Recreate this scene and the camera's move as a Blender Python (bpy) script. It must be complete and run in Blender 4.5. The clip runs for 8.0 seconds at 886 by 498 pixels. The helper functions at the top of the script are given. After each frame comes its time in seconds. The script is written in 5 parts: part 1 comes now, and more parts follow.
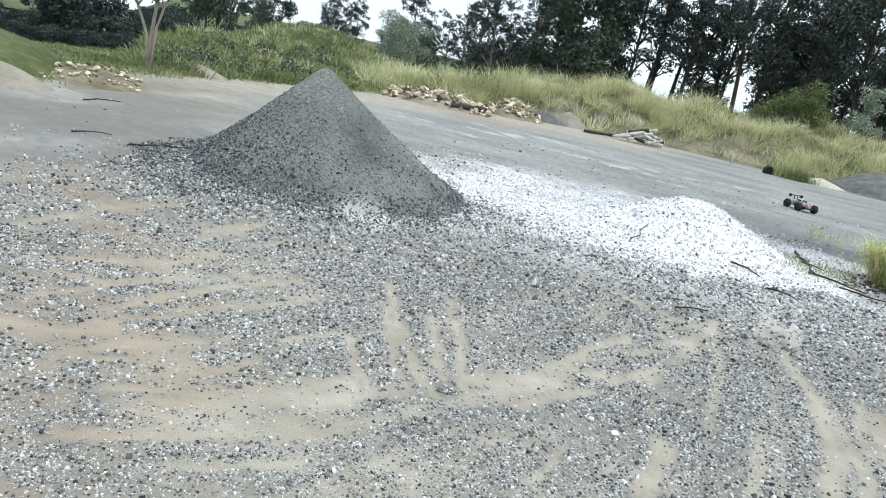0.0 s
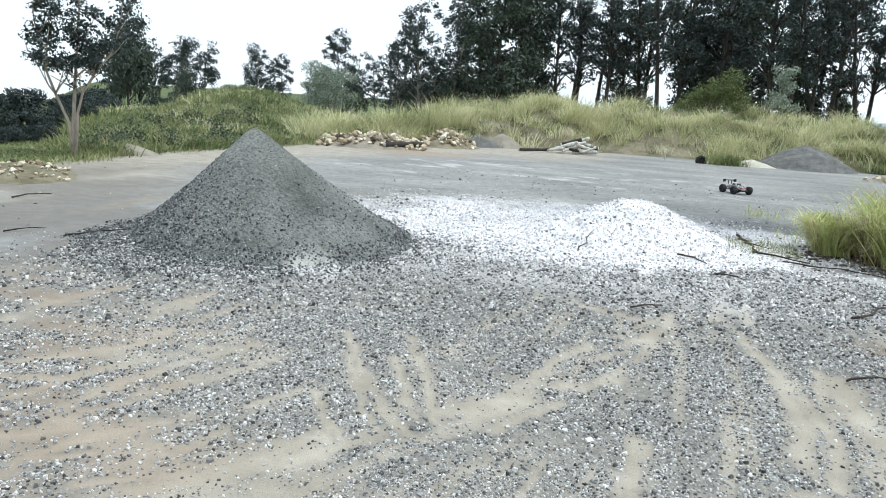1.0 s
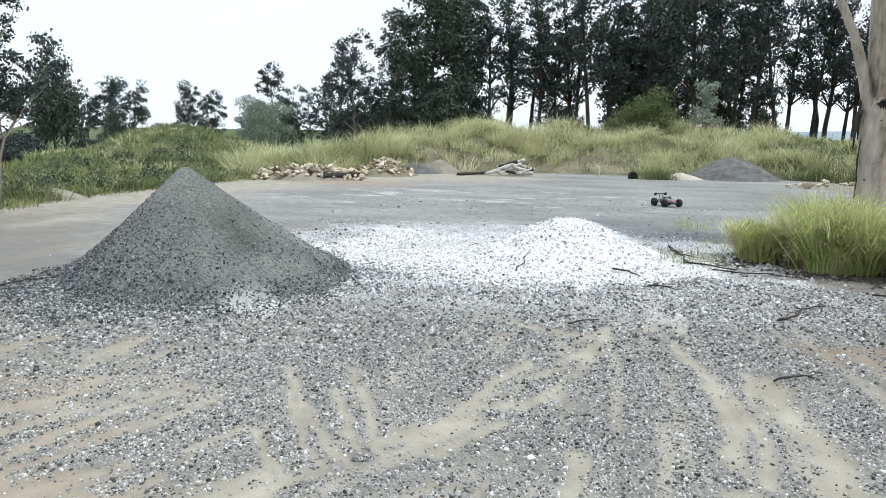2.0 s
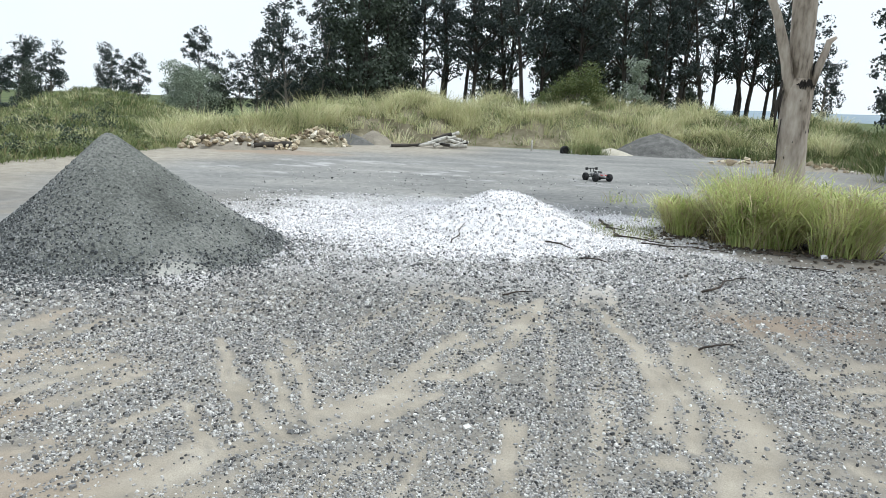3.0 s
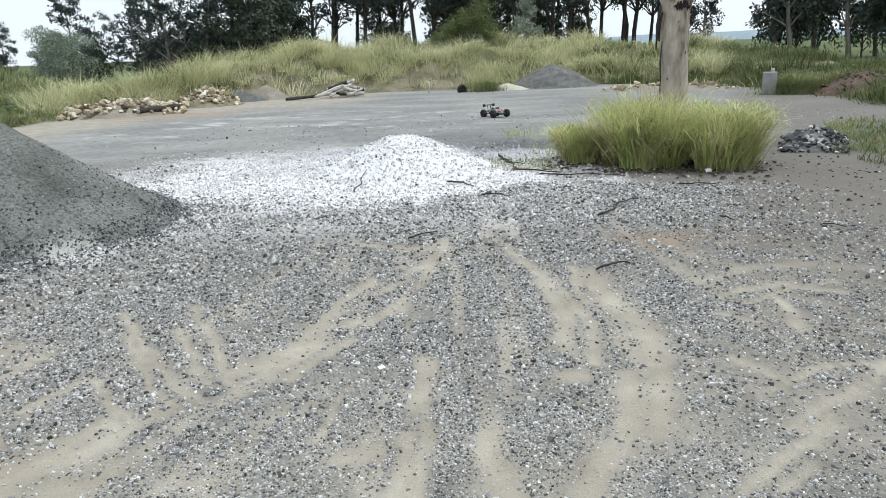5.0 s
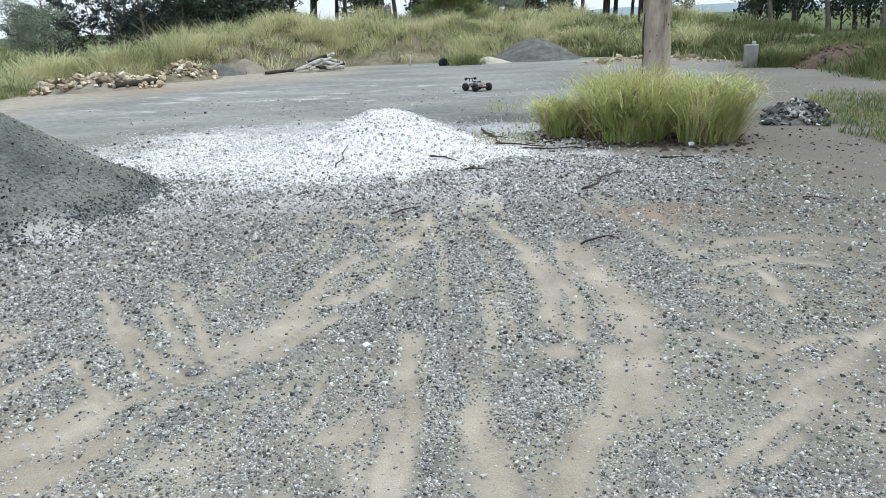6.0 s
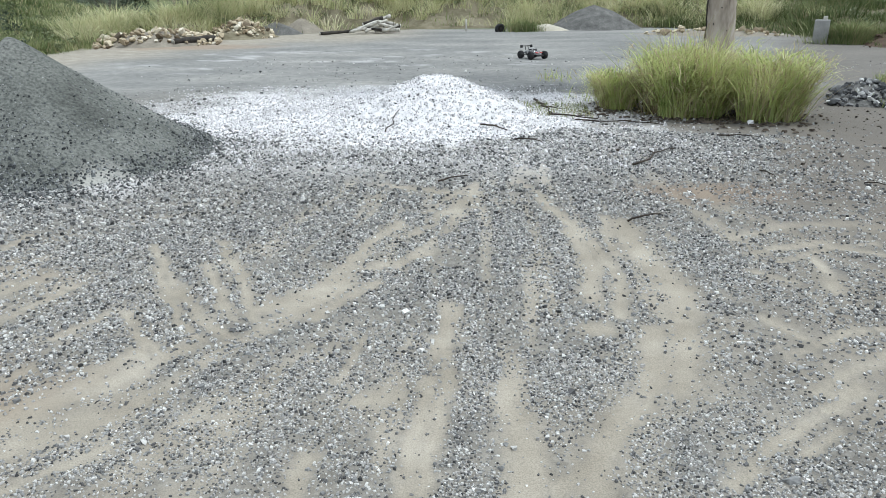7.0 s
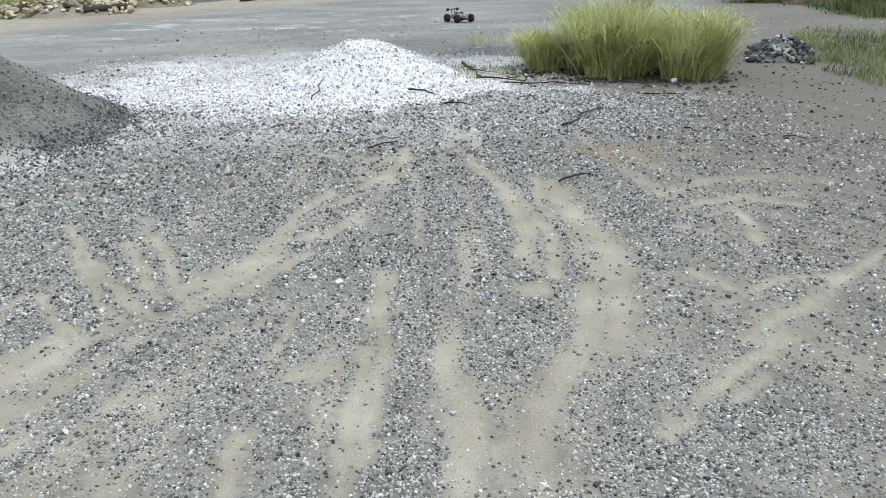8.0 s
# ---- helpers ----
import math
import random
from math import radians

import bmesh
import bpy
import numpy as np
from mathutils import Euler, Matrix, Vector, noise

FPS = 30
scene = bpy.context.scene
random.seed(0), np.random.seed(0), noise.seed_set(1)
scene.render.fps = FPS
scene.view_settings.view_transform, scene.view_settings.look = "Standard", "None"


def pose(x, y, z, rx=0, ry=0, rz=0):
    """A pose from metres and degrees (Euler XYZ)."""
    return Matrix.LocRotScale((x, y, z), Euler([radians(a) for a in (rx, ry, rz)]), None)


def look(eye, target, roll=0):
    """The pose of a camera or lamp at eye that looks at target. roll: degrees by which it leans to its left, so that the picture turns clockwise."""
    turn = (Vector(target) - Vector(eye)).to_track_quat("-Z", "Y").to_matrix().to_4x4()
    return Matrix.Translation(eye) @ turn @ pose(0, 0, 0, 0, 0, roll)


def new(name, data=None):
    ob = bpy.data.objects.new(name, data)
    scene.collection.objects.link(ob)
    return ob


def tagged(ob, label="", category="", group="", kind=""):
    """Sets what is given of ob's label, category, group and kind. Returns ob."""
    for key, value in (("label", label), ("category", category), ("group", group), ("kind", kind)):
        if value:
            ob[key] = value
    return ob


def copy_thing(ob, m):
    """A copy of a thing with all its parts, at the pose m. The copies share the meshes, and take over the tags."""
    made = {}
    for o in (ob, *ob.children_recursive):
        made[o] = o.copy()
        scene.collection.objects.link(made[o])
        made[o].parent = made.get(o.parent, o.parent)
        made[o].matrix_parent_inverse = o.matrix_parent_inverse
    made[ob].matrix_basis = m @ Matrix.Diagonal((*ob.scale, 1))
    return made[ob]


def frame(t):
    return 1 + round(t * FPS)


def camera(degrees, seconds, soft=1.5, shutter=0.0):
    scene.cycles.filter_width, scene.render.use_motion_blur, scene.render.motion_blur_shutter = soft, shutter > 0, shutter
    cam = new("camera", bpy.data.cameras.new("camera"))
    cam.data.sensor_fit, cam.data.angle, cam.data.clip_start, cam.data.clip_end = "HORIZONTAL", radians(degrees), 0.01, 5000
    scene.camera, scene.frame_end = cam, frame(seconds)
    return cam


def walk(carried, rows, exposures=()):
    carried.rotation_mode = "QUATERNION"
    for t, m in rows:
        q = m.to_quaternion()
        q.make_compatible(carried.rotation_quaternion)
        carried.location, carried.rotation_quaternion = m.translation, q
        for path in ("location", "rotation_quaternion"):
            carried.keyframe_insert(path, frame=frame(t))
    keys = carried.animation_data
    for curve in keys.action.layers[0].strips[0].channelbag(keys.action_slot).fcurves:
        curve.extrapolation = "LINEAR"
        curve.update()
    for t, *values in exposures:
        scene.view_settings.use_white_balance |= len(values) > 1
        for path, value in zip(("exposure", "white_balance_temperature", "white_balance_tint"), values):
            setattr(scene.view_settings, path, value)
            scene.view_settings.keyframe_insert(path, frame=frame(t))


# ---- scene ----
# Camera: worn on the head of somebody who stands in the yard and turns.
cam = camera(62.19, 8.0, soft=0.8)
ROWS = (
    (0.0, -0.143, 0.069, 1.524, 75.32, -11.83, 22.54),
    (0.5, -0.101, 0.046, 1.535, 76.38, -5.97, 19.69),
    (1.0, -0.084, 0.037, 1.549, 78.73, -3.48, 17.10),
    (2.3, 0.000, 0.010, 1.565, 81.02, -1.00, 11.29),
    (2.5, -0.019, 0.019, 1.559, 80.13, -1.31, 10.70),
    (3.0, -0.036, 0.024, 1.554, 78.96, -2.18, 7.21),
    (3.5, 0.013, -0.043, 1.572, 75.74, -0.30, 2.61),
    (4.0, 0.037, -0.061, 1.563, 75.58, 1.45, 0.51),
    (4.5, 0.047, -0.060, 1.559, 75.34, 1.94, 0.00),
    (6.0, 0.030, 0.000, 1.546, 72.79, 2.16, -2.20),
    (6.5, 0.054, 0.005, 1.554, 71.45, 2.42, -0.10),
    (7.0, 0.051, 0.001, 1.561, 70.33, 0.65, 2.14),
    (7.5, 0.062, 0.014, 1.548, 69.52, 0.14, 1.59),
    (8.0, 0.065, 0.055, 1.530, 67.75, 1.13, -3.42),
)
walk(cam, [(t, pose(*r)) for t, *r in ROWS], exposures=[(0.0, 0.24, 5830, 3), (1.0, 0.25, 5840, 3.5), (2.5, 0.15, 5950, 5), (4.5, 0.05, 6000, 5.5), (6.5, 0.05, 5880, 4.5), (8.0, 0.0, 5900, 4.5)])

# ---- world and sun: a bright, thinly overcast sky ----
SUN_ELEV, SUN_AZ = 66.0, 80.0          # degrees; azimuth clockwise from +y
world = bpy.data.worlds.new("world")
scene.world = world
world.use_nodes = True
wn, wl = world.node_tree.nodes, world.node_tree.links
wn.clear()
w_out = wn.new("ShaderNodeOutputWorld")
w_bg = wn.new("ShaderNodeBackground")
w_sky = wn.new("ShaderNodeTexSky")
w_sky.sky_type, w_sky.sun_disc = "NISHITA", False
w_sky.sun_elevation, w_sky.sun_rotation = radians(SUN_ELEV), radians(SUN_AZ)
w_coord = wn.new("ShaderNodeTexCoord")
w_cloud = wn.new("ShaderNodeTexNoise")
w_cloud.inputs["Scale"].default_value, w_cloud.inputs["Detail"].default_value = 2.2, 5.0
w_ramp = wn.new("ShaderNodeMapRange")
w_ramp.inputs[1].default_value, w_ramp.inputs[2].default_value = 0.3, 0.7
w_ramp.inputs[3].default_value, w_ramp.inputs[4].default_value = 0.84, 1.0
w_mix = wn.new("ShaderNodeMix")
w_mix.data_type = "RGBA"
wl.new(w_coord.outputs["Generated"], w_cloud.inputs["Vector"])
wl.new(w_cloud.outputs["Fac"], w_ramp.inputs[0])
wl.new(w_ramp.outputs[0], w_mix.inputs[0])
wl.new(w_sky.outputs[0], w_mix.inputs[6])
w_mix.inputs[7].default_value = (11.7, 12.0, 12.4, 1)
wl.new(w_mix.outputs[2], w_bg.inputs[0])
w_bg.inputs[1].default_value = 0.084
wl.new(w_bg.outputs[0], w_out.inputs[0])

sun = new("sun", bpy.data.lights.new("sun", "SUN"))
sun.data.energy, sun.data.angle, sun.data.color = 2.1, radians(6), (1.0, 0.955, 0.89)
s_dir = Vector((math.sin(radians(SUN_AZ)) * math.cos(radians(SUN_ELEV)), math.cos(radians(SUN_AZ)) * math.cos(radians(SUN_ELEV)), math.sin(radians(SUN_ELEV))))
sun.matrix_world = look(s_dir * 60, (0, 0, 0))


# ---- small tools ----
RNG = np.random.default_rng(7)


def polar(az, d, z=0.0):
    """A place at az degrees clockwise from +y and d metres from where the camera stands."""
    a = radians(az)
    return Vector((d * math.sin(a), d * math.cos(a), z))


def vnoise(x, y, seed=0):
    """Smooth value noise in 0..1 for arrays."""
    xi, yi = np.floor(x).astype(np.int64), np.floor(y).astype(np.int64)
    fx, fy = x - xi, y - yi
    fx, fy = fx * fx * (3 - 2 * fx), fy * fy * (3 - 2 * fy)

    def h(a, b):
        n = (a * 374761393 + b * 668265263 + seed * 2147483647) & 0x7FFFFFFF
        n = ((n ^ (n >> 13)) * 1274126177) & 0x7FFFFFFF
        return ((n ^ (n >> 16)) & 0xFFFF) / 65535.0
    return (h(xi, yi) * (1 - fx) + h(xi + 1, yi) * fx) * (1 - fy) + (h(xi, yi + 1) * (1 - fx) + h(xi + 1, yi + 1) * fx) * fy


def fbm(x, y, seed=0, octaves=4):
    s, a, t = 0.0, 0.5, 0.0
    for o in range(octaves):
        s = s + a * vnoise(x * 2 ** o + 17.3 * o, y * 2 ** o - 9.1 * o, seed + o)
        t, a = t + a, a * 0.5
    return s / t


def smooth(e0, e1, v):
    t = np.clip((v - e0) / (e1 - e0), 0, 1)
    return t * t * (3 - 2 * t)


def raw_mesh(name, verts, faces, material, flat=True):
    me = bpy.data.meshes.new(name)
    me.from_pydata(verts, [], faces)
    me.materials.append(material)
    me.shade_flat() if flat else me.shade_smooth()
    return me


def thing(name, label, category, at=(0, 0, 0), turn=0.0, group="", kind=""):
    ob = new(name)
    ob.empty_display_size = 0.2
    ob.matrix_world = pose(*at, 0, 0, turn)
    return tagged(ob, label, category, group, kind)


def part(name, data, material, parent, label="", kind="", at=None, turn=(0, 0, 0), flat=False):
    """One mesh object, from a bmesh or a mesh, under a thing or a part."""
    if isinstance(data, bmesh.types.BMesh):
        me = bpy.data.meshes.new(name)
        bmesh.ops.recalc_face_normals(data, faces=data.faces)
        data.to_mesh(me)
        data.free()
        me.materials.append(material)
        me.shade_flat() if flat else me.shade_smooth()
    else:
        me = data
    ob = new(name, me)
    ob.parent = parent
    if at is not None:
        ob.matrix_basis = pose(*at, *turn)
    return tagged(ob, label, kind=kind)


def tube(bm, path, radii, seg=8, wobble=0.0):
    """A tapered tube along a path of points, closed at both ends."""
    rings = []
    n = len(path)
    for i, p in enumerate(path):
        p = Vector(p)
        d = Vector(path[min(i + 1, n - 1)]) - Vector(path[max(i - 1, 0)])
        d.normalize()
        u = d.cross(Vector((0.31, 0.95, 0.05)))
        if u.length < 1e-3:
            u = d.cross(Vector((1, 0, 0)))
        u.normalize()
        v = d.cross(u)
        ring = []
        for k in range(seg):
            a = 2 * math.pi * k / seg
            r = radii[i] * (1 + wobble * (random.random() - 0.5))
            ring.append(bm.verts.new(p + u * (r * math.cos(a)) + v * (r * math.sin(a))))
        rings.append(ring)
    for a, b in zip(rings, rings[1:]):
        for k in range(seg):
            bm.faces.new((a[k], a[(k + 1) % seg], b[(k + 1) % seg], b[k]))
    bm.faces.new(rings[0][::-1])
    bm.faces.new(rings[-1])


def box(bm, size, at=(0, 0, 0), turn=(0, 0, 0), bevel=0.0):
    made = bmesh.ops.create_cube(bm, size=1.0, matrix=pose(*at, *turn) @ Matrix.Diagonal((*size, 1)))
    if bevel:
        edges = list({e for v in made["verts"] for e in v.link_edges})
        bmesh.ops.bevel(bm, geom=edges, offset=bevel, segments=2, affect="EDGES", profile=0.6)


# ---- materials ----
def material(name, rough=0.9, metal=0.0, spec=0.3):
    m = bpy.data.materials.new(name)
    m.use_nodes = True
    b = m.node_tree.nodes["Principled BSDF"]
    b.inputs["Roughness"].default_value, b.inputs["Metallic"].default_value = rough, metal
    b.inputs["Specular IOR Level"].default_value = spec
    return m, m.node_tree.nodes, m.node_tree.links, b


def ramp(nodes, stops):
    r = nodes.new("ShaderNodeValToRGB")
    while len(r.color_ramp.elements) < len(stops):
        r.color_ramp.elements.new(0.5)
    for e, (p, c) in zip(r.color_ramp.elements, stops):
        e.position, e.color = p, (*c, 1)
    return r


def noise_tex(nodes, links, scale, detail=4.0, stretch=None, coord="Object"):
    c = nodes.new("ShaderNodeTexCoord")
    n = nodes.new("ShaderNodeTexNoise")
    n.inputs["Scale"].default_value, n.inputs["Detail"].default_value = scale, detail
    if stretch:
        mp = nodes.new("ShaderNodeMapping")
        mp.inputs["Scale"].default_value = stretch
        links.new(c.outputs[coord], mp.inputs[0])
        links.new(mp.outputs[0], n.inputs["Vector"])
    else:
        links.new(c.outputs[coord], n.inputs["Vector"])
    return n


def mix_rgb(nodes, links, fac, a, b, blend="MIX"):
    m = nodes.new("ShaderNodeMix")
    m.data_type, m.blend_type = "RGBA", blend
    for i, v in ((0, fac), (6, a), (7, b)):
        if isinstance(v, bpy.types.NodeSocket):
            links.new(v, m.inputs[i])
        else:
            m.inputs[i].default_value = v if i == 0 else (*v, 1)
    return m.outputs[2]


def bump(nodes, links, bsdf, height, strength, distance):
    b = nodes.new("ShaderNodeBump")
    b.inputs["Strength"].default_value, b.inputs["Distance"].default_value = strength, distance
    links.new(height, b.inputs["Height"])
    links.new(b.outputs[0], bsdf.inputs["Normal"])


def plain_material(name, stops, scale=6.0, rough=0.85, metal=0.0, bumps=0.3, depth=0.01, stretch=None, spread=0.5, spec=0.3):
    """Noise-driven colour between stops, a finer grain, and bump."""
    m, n, l, b = material(name, rough, metal, spec)
    big = noise_tex(n, l, scale, 5.0, stretch)
    fine = noise_tex(n, l, scale * 7, 3.0, stretch)
    add = n.new("ShaderNodeMath")
    add.operation = "MULTIPLY_ADD"
    l.new(fine.outputs[0], add.inputs[0])
    add.inputs[1].default_value = spread
    sub = n.new("ShaderNodeMath")
    sub.operation = "MULTIPLY_ADD"
    l.new(big.outputs[0], sub.inputs[0])
    sub.inputs[1].default_value, sub.inputs[2].default_value = 1.0, -spread * 0.5
    l.new(sub.outputs[0], add.inputs[2])
    r = ramp(n, stops)
    l.new(add.outputs[0], r.inputs[0])
    l.new(r.outputs[0], b.inputs["Base Color"])
    if bumps:
        bump(n, l, b, add.outputs[0], bumps, depth)
    return m


def stone_material(name, stops, per="island", rough=0.92):
    """Crushed stone: each piece has its own tone, with a fine grain."""
    m, n, l, b = material(name, rough)
    if per == "island":
        src = n.new("ShaderNodeNewGeometry").outputs["Random Per Island"]
    else:
        src = n.new("ShaderNodeObjectInfo").outputs["Random"]
    r = ramp(n, stops)
    l.new(src, r.inputs[0])
    g = noise_tex(n, l, 60.0, 3.0)
    shade = ramp(n, ((0.3, (0.7, 0.7, 0.7)), (0.7, (1.15, 1.15, 1.15))))
    l.new(g.outputs[0], shade.inputs[0])
    l.new(mix_rgb(n, l, 1.0, r.outputs[0], shade.outputs[0], "MULTIPLY"), b.inputs["Base Color"])
    bump(n, l, b, g.outputs[0], 0.4, 0.004)
    return m


def blade_material(name, stops, patch_scale=0.35, dead=(0.36, 0.31, 0.15), dead_amount=0.3):
    """Grass blades: tone per blade, drifting from tuft to tuft, some dry."""
    m, n, l, b = material(name, 0.7, 0.0, 0.15)
    geo = n.new("ShaderNodeNewGeometry")
    r = ramp(n, stops)
    patch = noise_tex(n, l, patch_scale, 3.0)
    add = n.new("ShaderNodeMath")
    add.operation = "MULTIPLY_ADD"
    l.new(geo.outputs["Random Per Island"], add.inputs[0])
    add.inputs[1].default_value = 0.45
    shift = n.new("ShaderNodeMapRange")
    shift.inputs[1].default_value, shift.inputs[2].default_value = 0.3, 0.7
    shift.inputs[3].default_value, shift.inputs[4].default_value = -0.1, 0.65
    l.new(patch.outputs[0], shift.inputs[0])
    l.new(shift.outputs[0], add.inputs[2])
    l.new(add.outputs[0], r.inputs[0])
    lim = n.new("ShaderNodeMath")
    lim.operation = "LESS_THAN"
    frac = n.new("ShaderNodeMath")
    frac.operation = "FRACT"
    mul = n.new("ShaderNodeMath")
    mul.operation = "MULTIPLY"
    l.new(geo.outputs["Random Per Island"], mul.inputs[0])
    mul.inputs[1].default_value = 37.7
    l.new(mul.outputs[0], frac.inputs[0])
    l.new(frac.outputs[0], lim.inputs[0])
    lim.inputs[1].default_value = dead_amount
    col = mix_rgb(n, l, lim.outputs[0], r.outputs[0], dead)
    l.new(col, b.inputs["Base Color"])
    tr = n.new("ShaderNodeBsdfTranslucent")
    l.new(col, tr.inputs[0])
    mx = n.new("ShaderNodeMixShader")
    mx.inputs[0].default_value = 0.3
    l.new(b.outputs[0], mx.inputs[1])
    l.new(tr.outputs[0], mx.inputs[2])
    l.new(mx.outputs[0], n["Material Output"].inputs[0])
    return m


def ground_material():
    m, n, l, b = material("yard_ground", 0.95, 0.0, 0.2)

    def attr(a):
        x = n.new("ShaderNodeAttribute")
        x.attribute_name = a
        return x.outputs["Fac"]
    c = n.new("ShaderNodeTexCoord")
    # crushed stone: cells of two sizes
    v1 = n.new("ShaderNodeTexVoronoi")
    v1.inputs["Scale"].default_value = 64.0
    v2 = n.new("ShaderNodeTexVoronoi")
    v2.inputs["Scale"].default_value = 36.0
    for v in (v1, v2):
        l.new(c.outputs["Object"], v.inputs["Vector"])
    grey1 = ramp(n, ((0.0, (0.05, 0.05, 0.05)), (0.35, (0.112, 0.111, 0.108)), (0.7, (0.18, 0.176, 0.166)), (0.95, (0.34, 0.33, 0.31))))
    l.new(v1.outputs["Color"], grey1.inputs[0])
    grey2 = ramp(n, ((0.0, (0.045, 0.045, 0.046)), (0.3, (0.102, 0.102, 0.1)), (0.65, (0.175, 0.173, 0.165)), (1.0, (0.32, 0.312, 0.295))))
    l.new(v2.outputs["Color"], grey2.inputs[0])
    gravel = mix_rgb(n, l, 0.6, grey1.outputs[0], grey2.outputs[0])
    # fine tan dirt
    s1 = noise_tex(n, l, 3.0, 6.0)
    s2 = noise_tex(n, l, 170.0, 7.0)
    sand_r = ramp(n, ((0.3, (0.312, 0.277, 0.222)), (0.55, (0.398, 0.357, 0.292)), (0.75, (0.474, 0.428, 0.356))))
    l.new(s1.outputs[0], sand_r.inputs[0])
    grain = ramp(n, ((0.32, (0.68, 0.68, 0.68)), (0.6, (1.06, 1.06, 1.06))))
    l.new(s2.outputs[0], grain.inputs[0])
    sand = mix_rgb(n, l, 0.8, sand_r.outputs[0], grain.outputs[0], "MULTIPLY")
    gravel = mix_rgb(n, l, 0.22, gravel, sand)
    # hard-packed grey beyond the loose stone
    p1 = noise_tex(n, l, 0.6, 6.0, (0.6, 1.2, 1))
    pack_r = ramp(n, ((0.3, (0.2, 0.201, 0.194)), (0.5, (0.268, 0.265, 0.253)), (0.72, (0.345, 0.336, 0.314))))
    l.new(p1.outputs[0], pack_r.inputs[0])
    packed = mix_rgb(n, l, 0.6, pack_r.outputs[0], grain.outputs[0], "MULTIPLY")
    mott = noise_tex(n, l, 6.0, 6.0)
    mott_r = ramp(n, ((0.36, (0.72, 0.72, 0.73)), (0.52, (1.0, 1.0, 1.0)), (0.68, (1.28, 1.27, 1.25))))
    l.new(mott.outputs[0], mott_r.inputs[0])
    packed = mix_rgb(n, l, 0.5, packed, mott_r.outputs[0], "MULTIPLY")
    col = mix_rgb(n, l, attr("packed"), gravel, packed)
    col = mix_rgb(n, l, attr("sand"), col, sand)
    col = mix_rgb(n, l, attr("rust"), col, (0.30, 0.21, 0.14))
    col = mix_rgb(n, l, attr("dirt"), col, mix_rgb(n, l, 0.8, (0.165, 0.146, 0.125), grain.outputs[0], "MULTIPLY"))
    white_c = mix_rgb(n, l, 0.3, (0.84, 0.82, 0.825), grain.outputs[0], "MULTIPLY")
    col = mix_rgb(n, l, attr("white"), col, white_c)
    far = noise_tex(n, l, 0.06, 5.0)
    far_r = ramp(n, ((0.35, (0.06, 0.085, 0.03)), (0.65, (0.13, 0.15, 0.06))))
    l.new(far.outputs[0], far_r.inputs[0])
    col = mix_rgb(n, l, attr("green"), col, far_r.outputs[0])
    l.new(col, b.inputs["Base Color"])
    h = n.new("ShaderNodeMath")
    h.operation = "MULTIPLY_ADD"
    l.new(v1.outputs["Distance"], h.inputs[0])
    h.inputs[1].default_value = -0.2
    l.new(s2.outputs[0], h.inputs[2])
    bump(n, l, b, h.outputs[0], 0.35, 0.008)
    return m


M_GROUND = ground_material()
M_STONES = stone_material("grey_crushed_stone", ((0.0, (0.045, 0.045, 0.046)), (0.15, (0.142, 0.139, 0.138)), (0.38, (0.318, 0.318, 0.312)), (0.5, (0.375, 0.352, 0.325)), (0.6, (0.42, 0.418, 0.408)), (0.72, (0.505, 0.485, 0.465)), (0.95, (0.64, 0.628, 0.598)), (1.0, (0.84, 0.825, 0.79))))
M_DARK_STONES = stone_material("dark_crushed_stone", ((0.0, (0.03, 0.032, 0.034)), (0.35, (0.1, 0.106, 0.108)), (0.7, (0.2, 0.208, 0.207)), (0.92, (0.33, 0.335, 0.328)), (1.0, (0.45, 0.45, 0.44))))


def heap_fines_material():
    """Dark gravel fines: damp and dry blotches, fine grain, pale dust where wheels have struck."""
    m, n, l, b = material("dark_gravel_fines", 0.95, 0.0, 0.2)
    blotch = noise_tex(n, l, 1.7, 5.0, (1, 1, 0.45))
    grain = noise_tex(n, l, 38.0, 6.0)
    tone = ramp(n, ((0.32, (0.1, 0.104, 0.095)), (0.5, (0.158, 0.163, 0.15)), (0.68, (0.218, 0.221, 0.203))))
    l.new(blotch.outputs[0], tone.inputs[0])
    speck = ramp(n, ((0.34, (0.55, 0.55, 0.56)), (0.5, (1.0, 1.0, 1.0)), (0.68, (1.4, 1.4, 1.38))))
    l.new(grain.outputs[0], speck.inputs[0])
    col = mix_rgb(n, l, 0.85, tone.outputs[0], speck.outputs[0], "MULTIPLY")
    at = n.new("ShaderNodeAttribute")
    at.attribute_name = "dust"
    col = mix_rgb(n, l, at.outputs["Fac"], col, (0.56, 0.545, 0.5))
    l.new(col, b.inputs["Base Color"])
    bump(n, l, b, grain.outputs[0], 0.7, 0.02)
    return m


M_DARK_FINES = heap_fines_material()
M_WHITE_STONES = stone_material("white_crushed_stone", ((0.0, (0.34, 0.335, 0.34)), (0.12, (0.62, 0.605, 0.61)), (0.6, (0.79, 0.765, 0.775)), (1.0, (0.87, 0.85, 0.855))))
M_WHITE_FINES = plain_material("white_gravel_fines", ((0.3, (0.62, 0.605, 0.61)), (0.6, (0.77, 0.75, 0.755)), (0.85, (0.85, 0.83, 0.835))), 9.0, 0.95, bumps=0.6, depth=0.02, spread=0.6)
M_FAR_GRAVEL = plain_material("grey_heap_gravel", ((0.3, (0.095, 0.093, 0.088)), (0.55, (0.15, 0.147, 0.14)), (0.8, (0.23, 0.225, 0.212))), 4.0, 0.95, bumps=0.7, depth=0.04, spread=0.8)
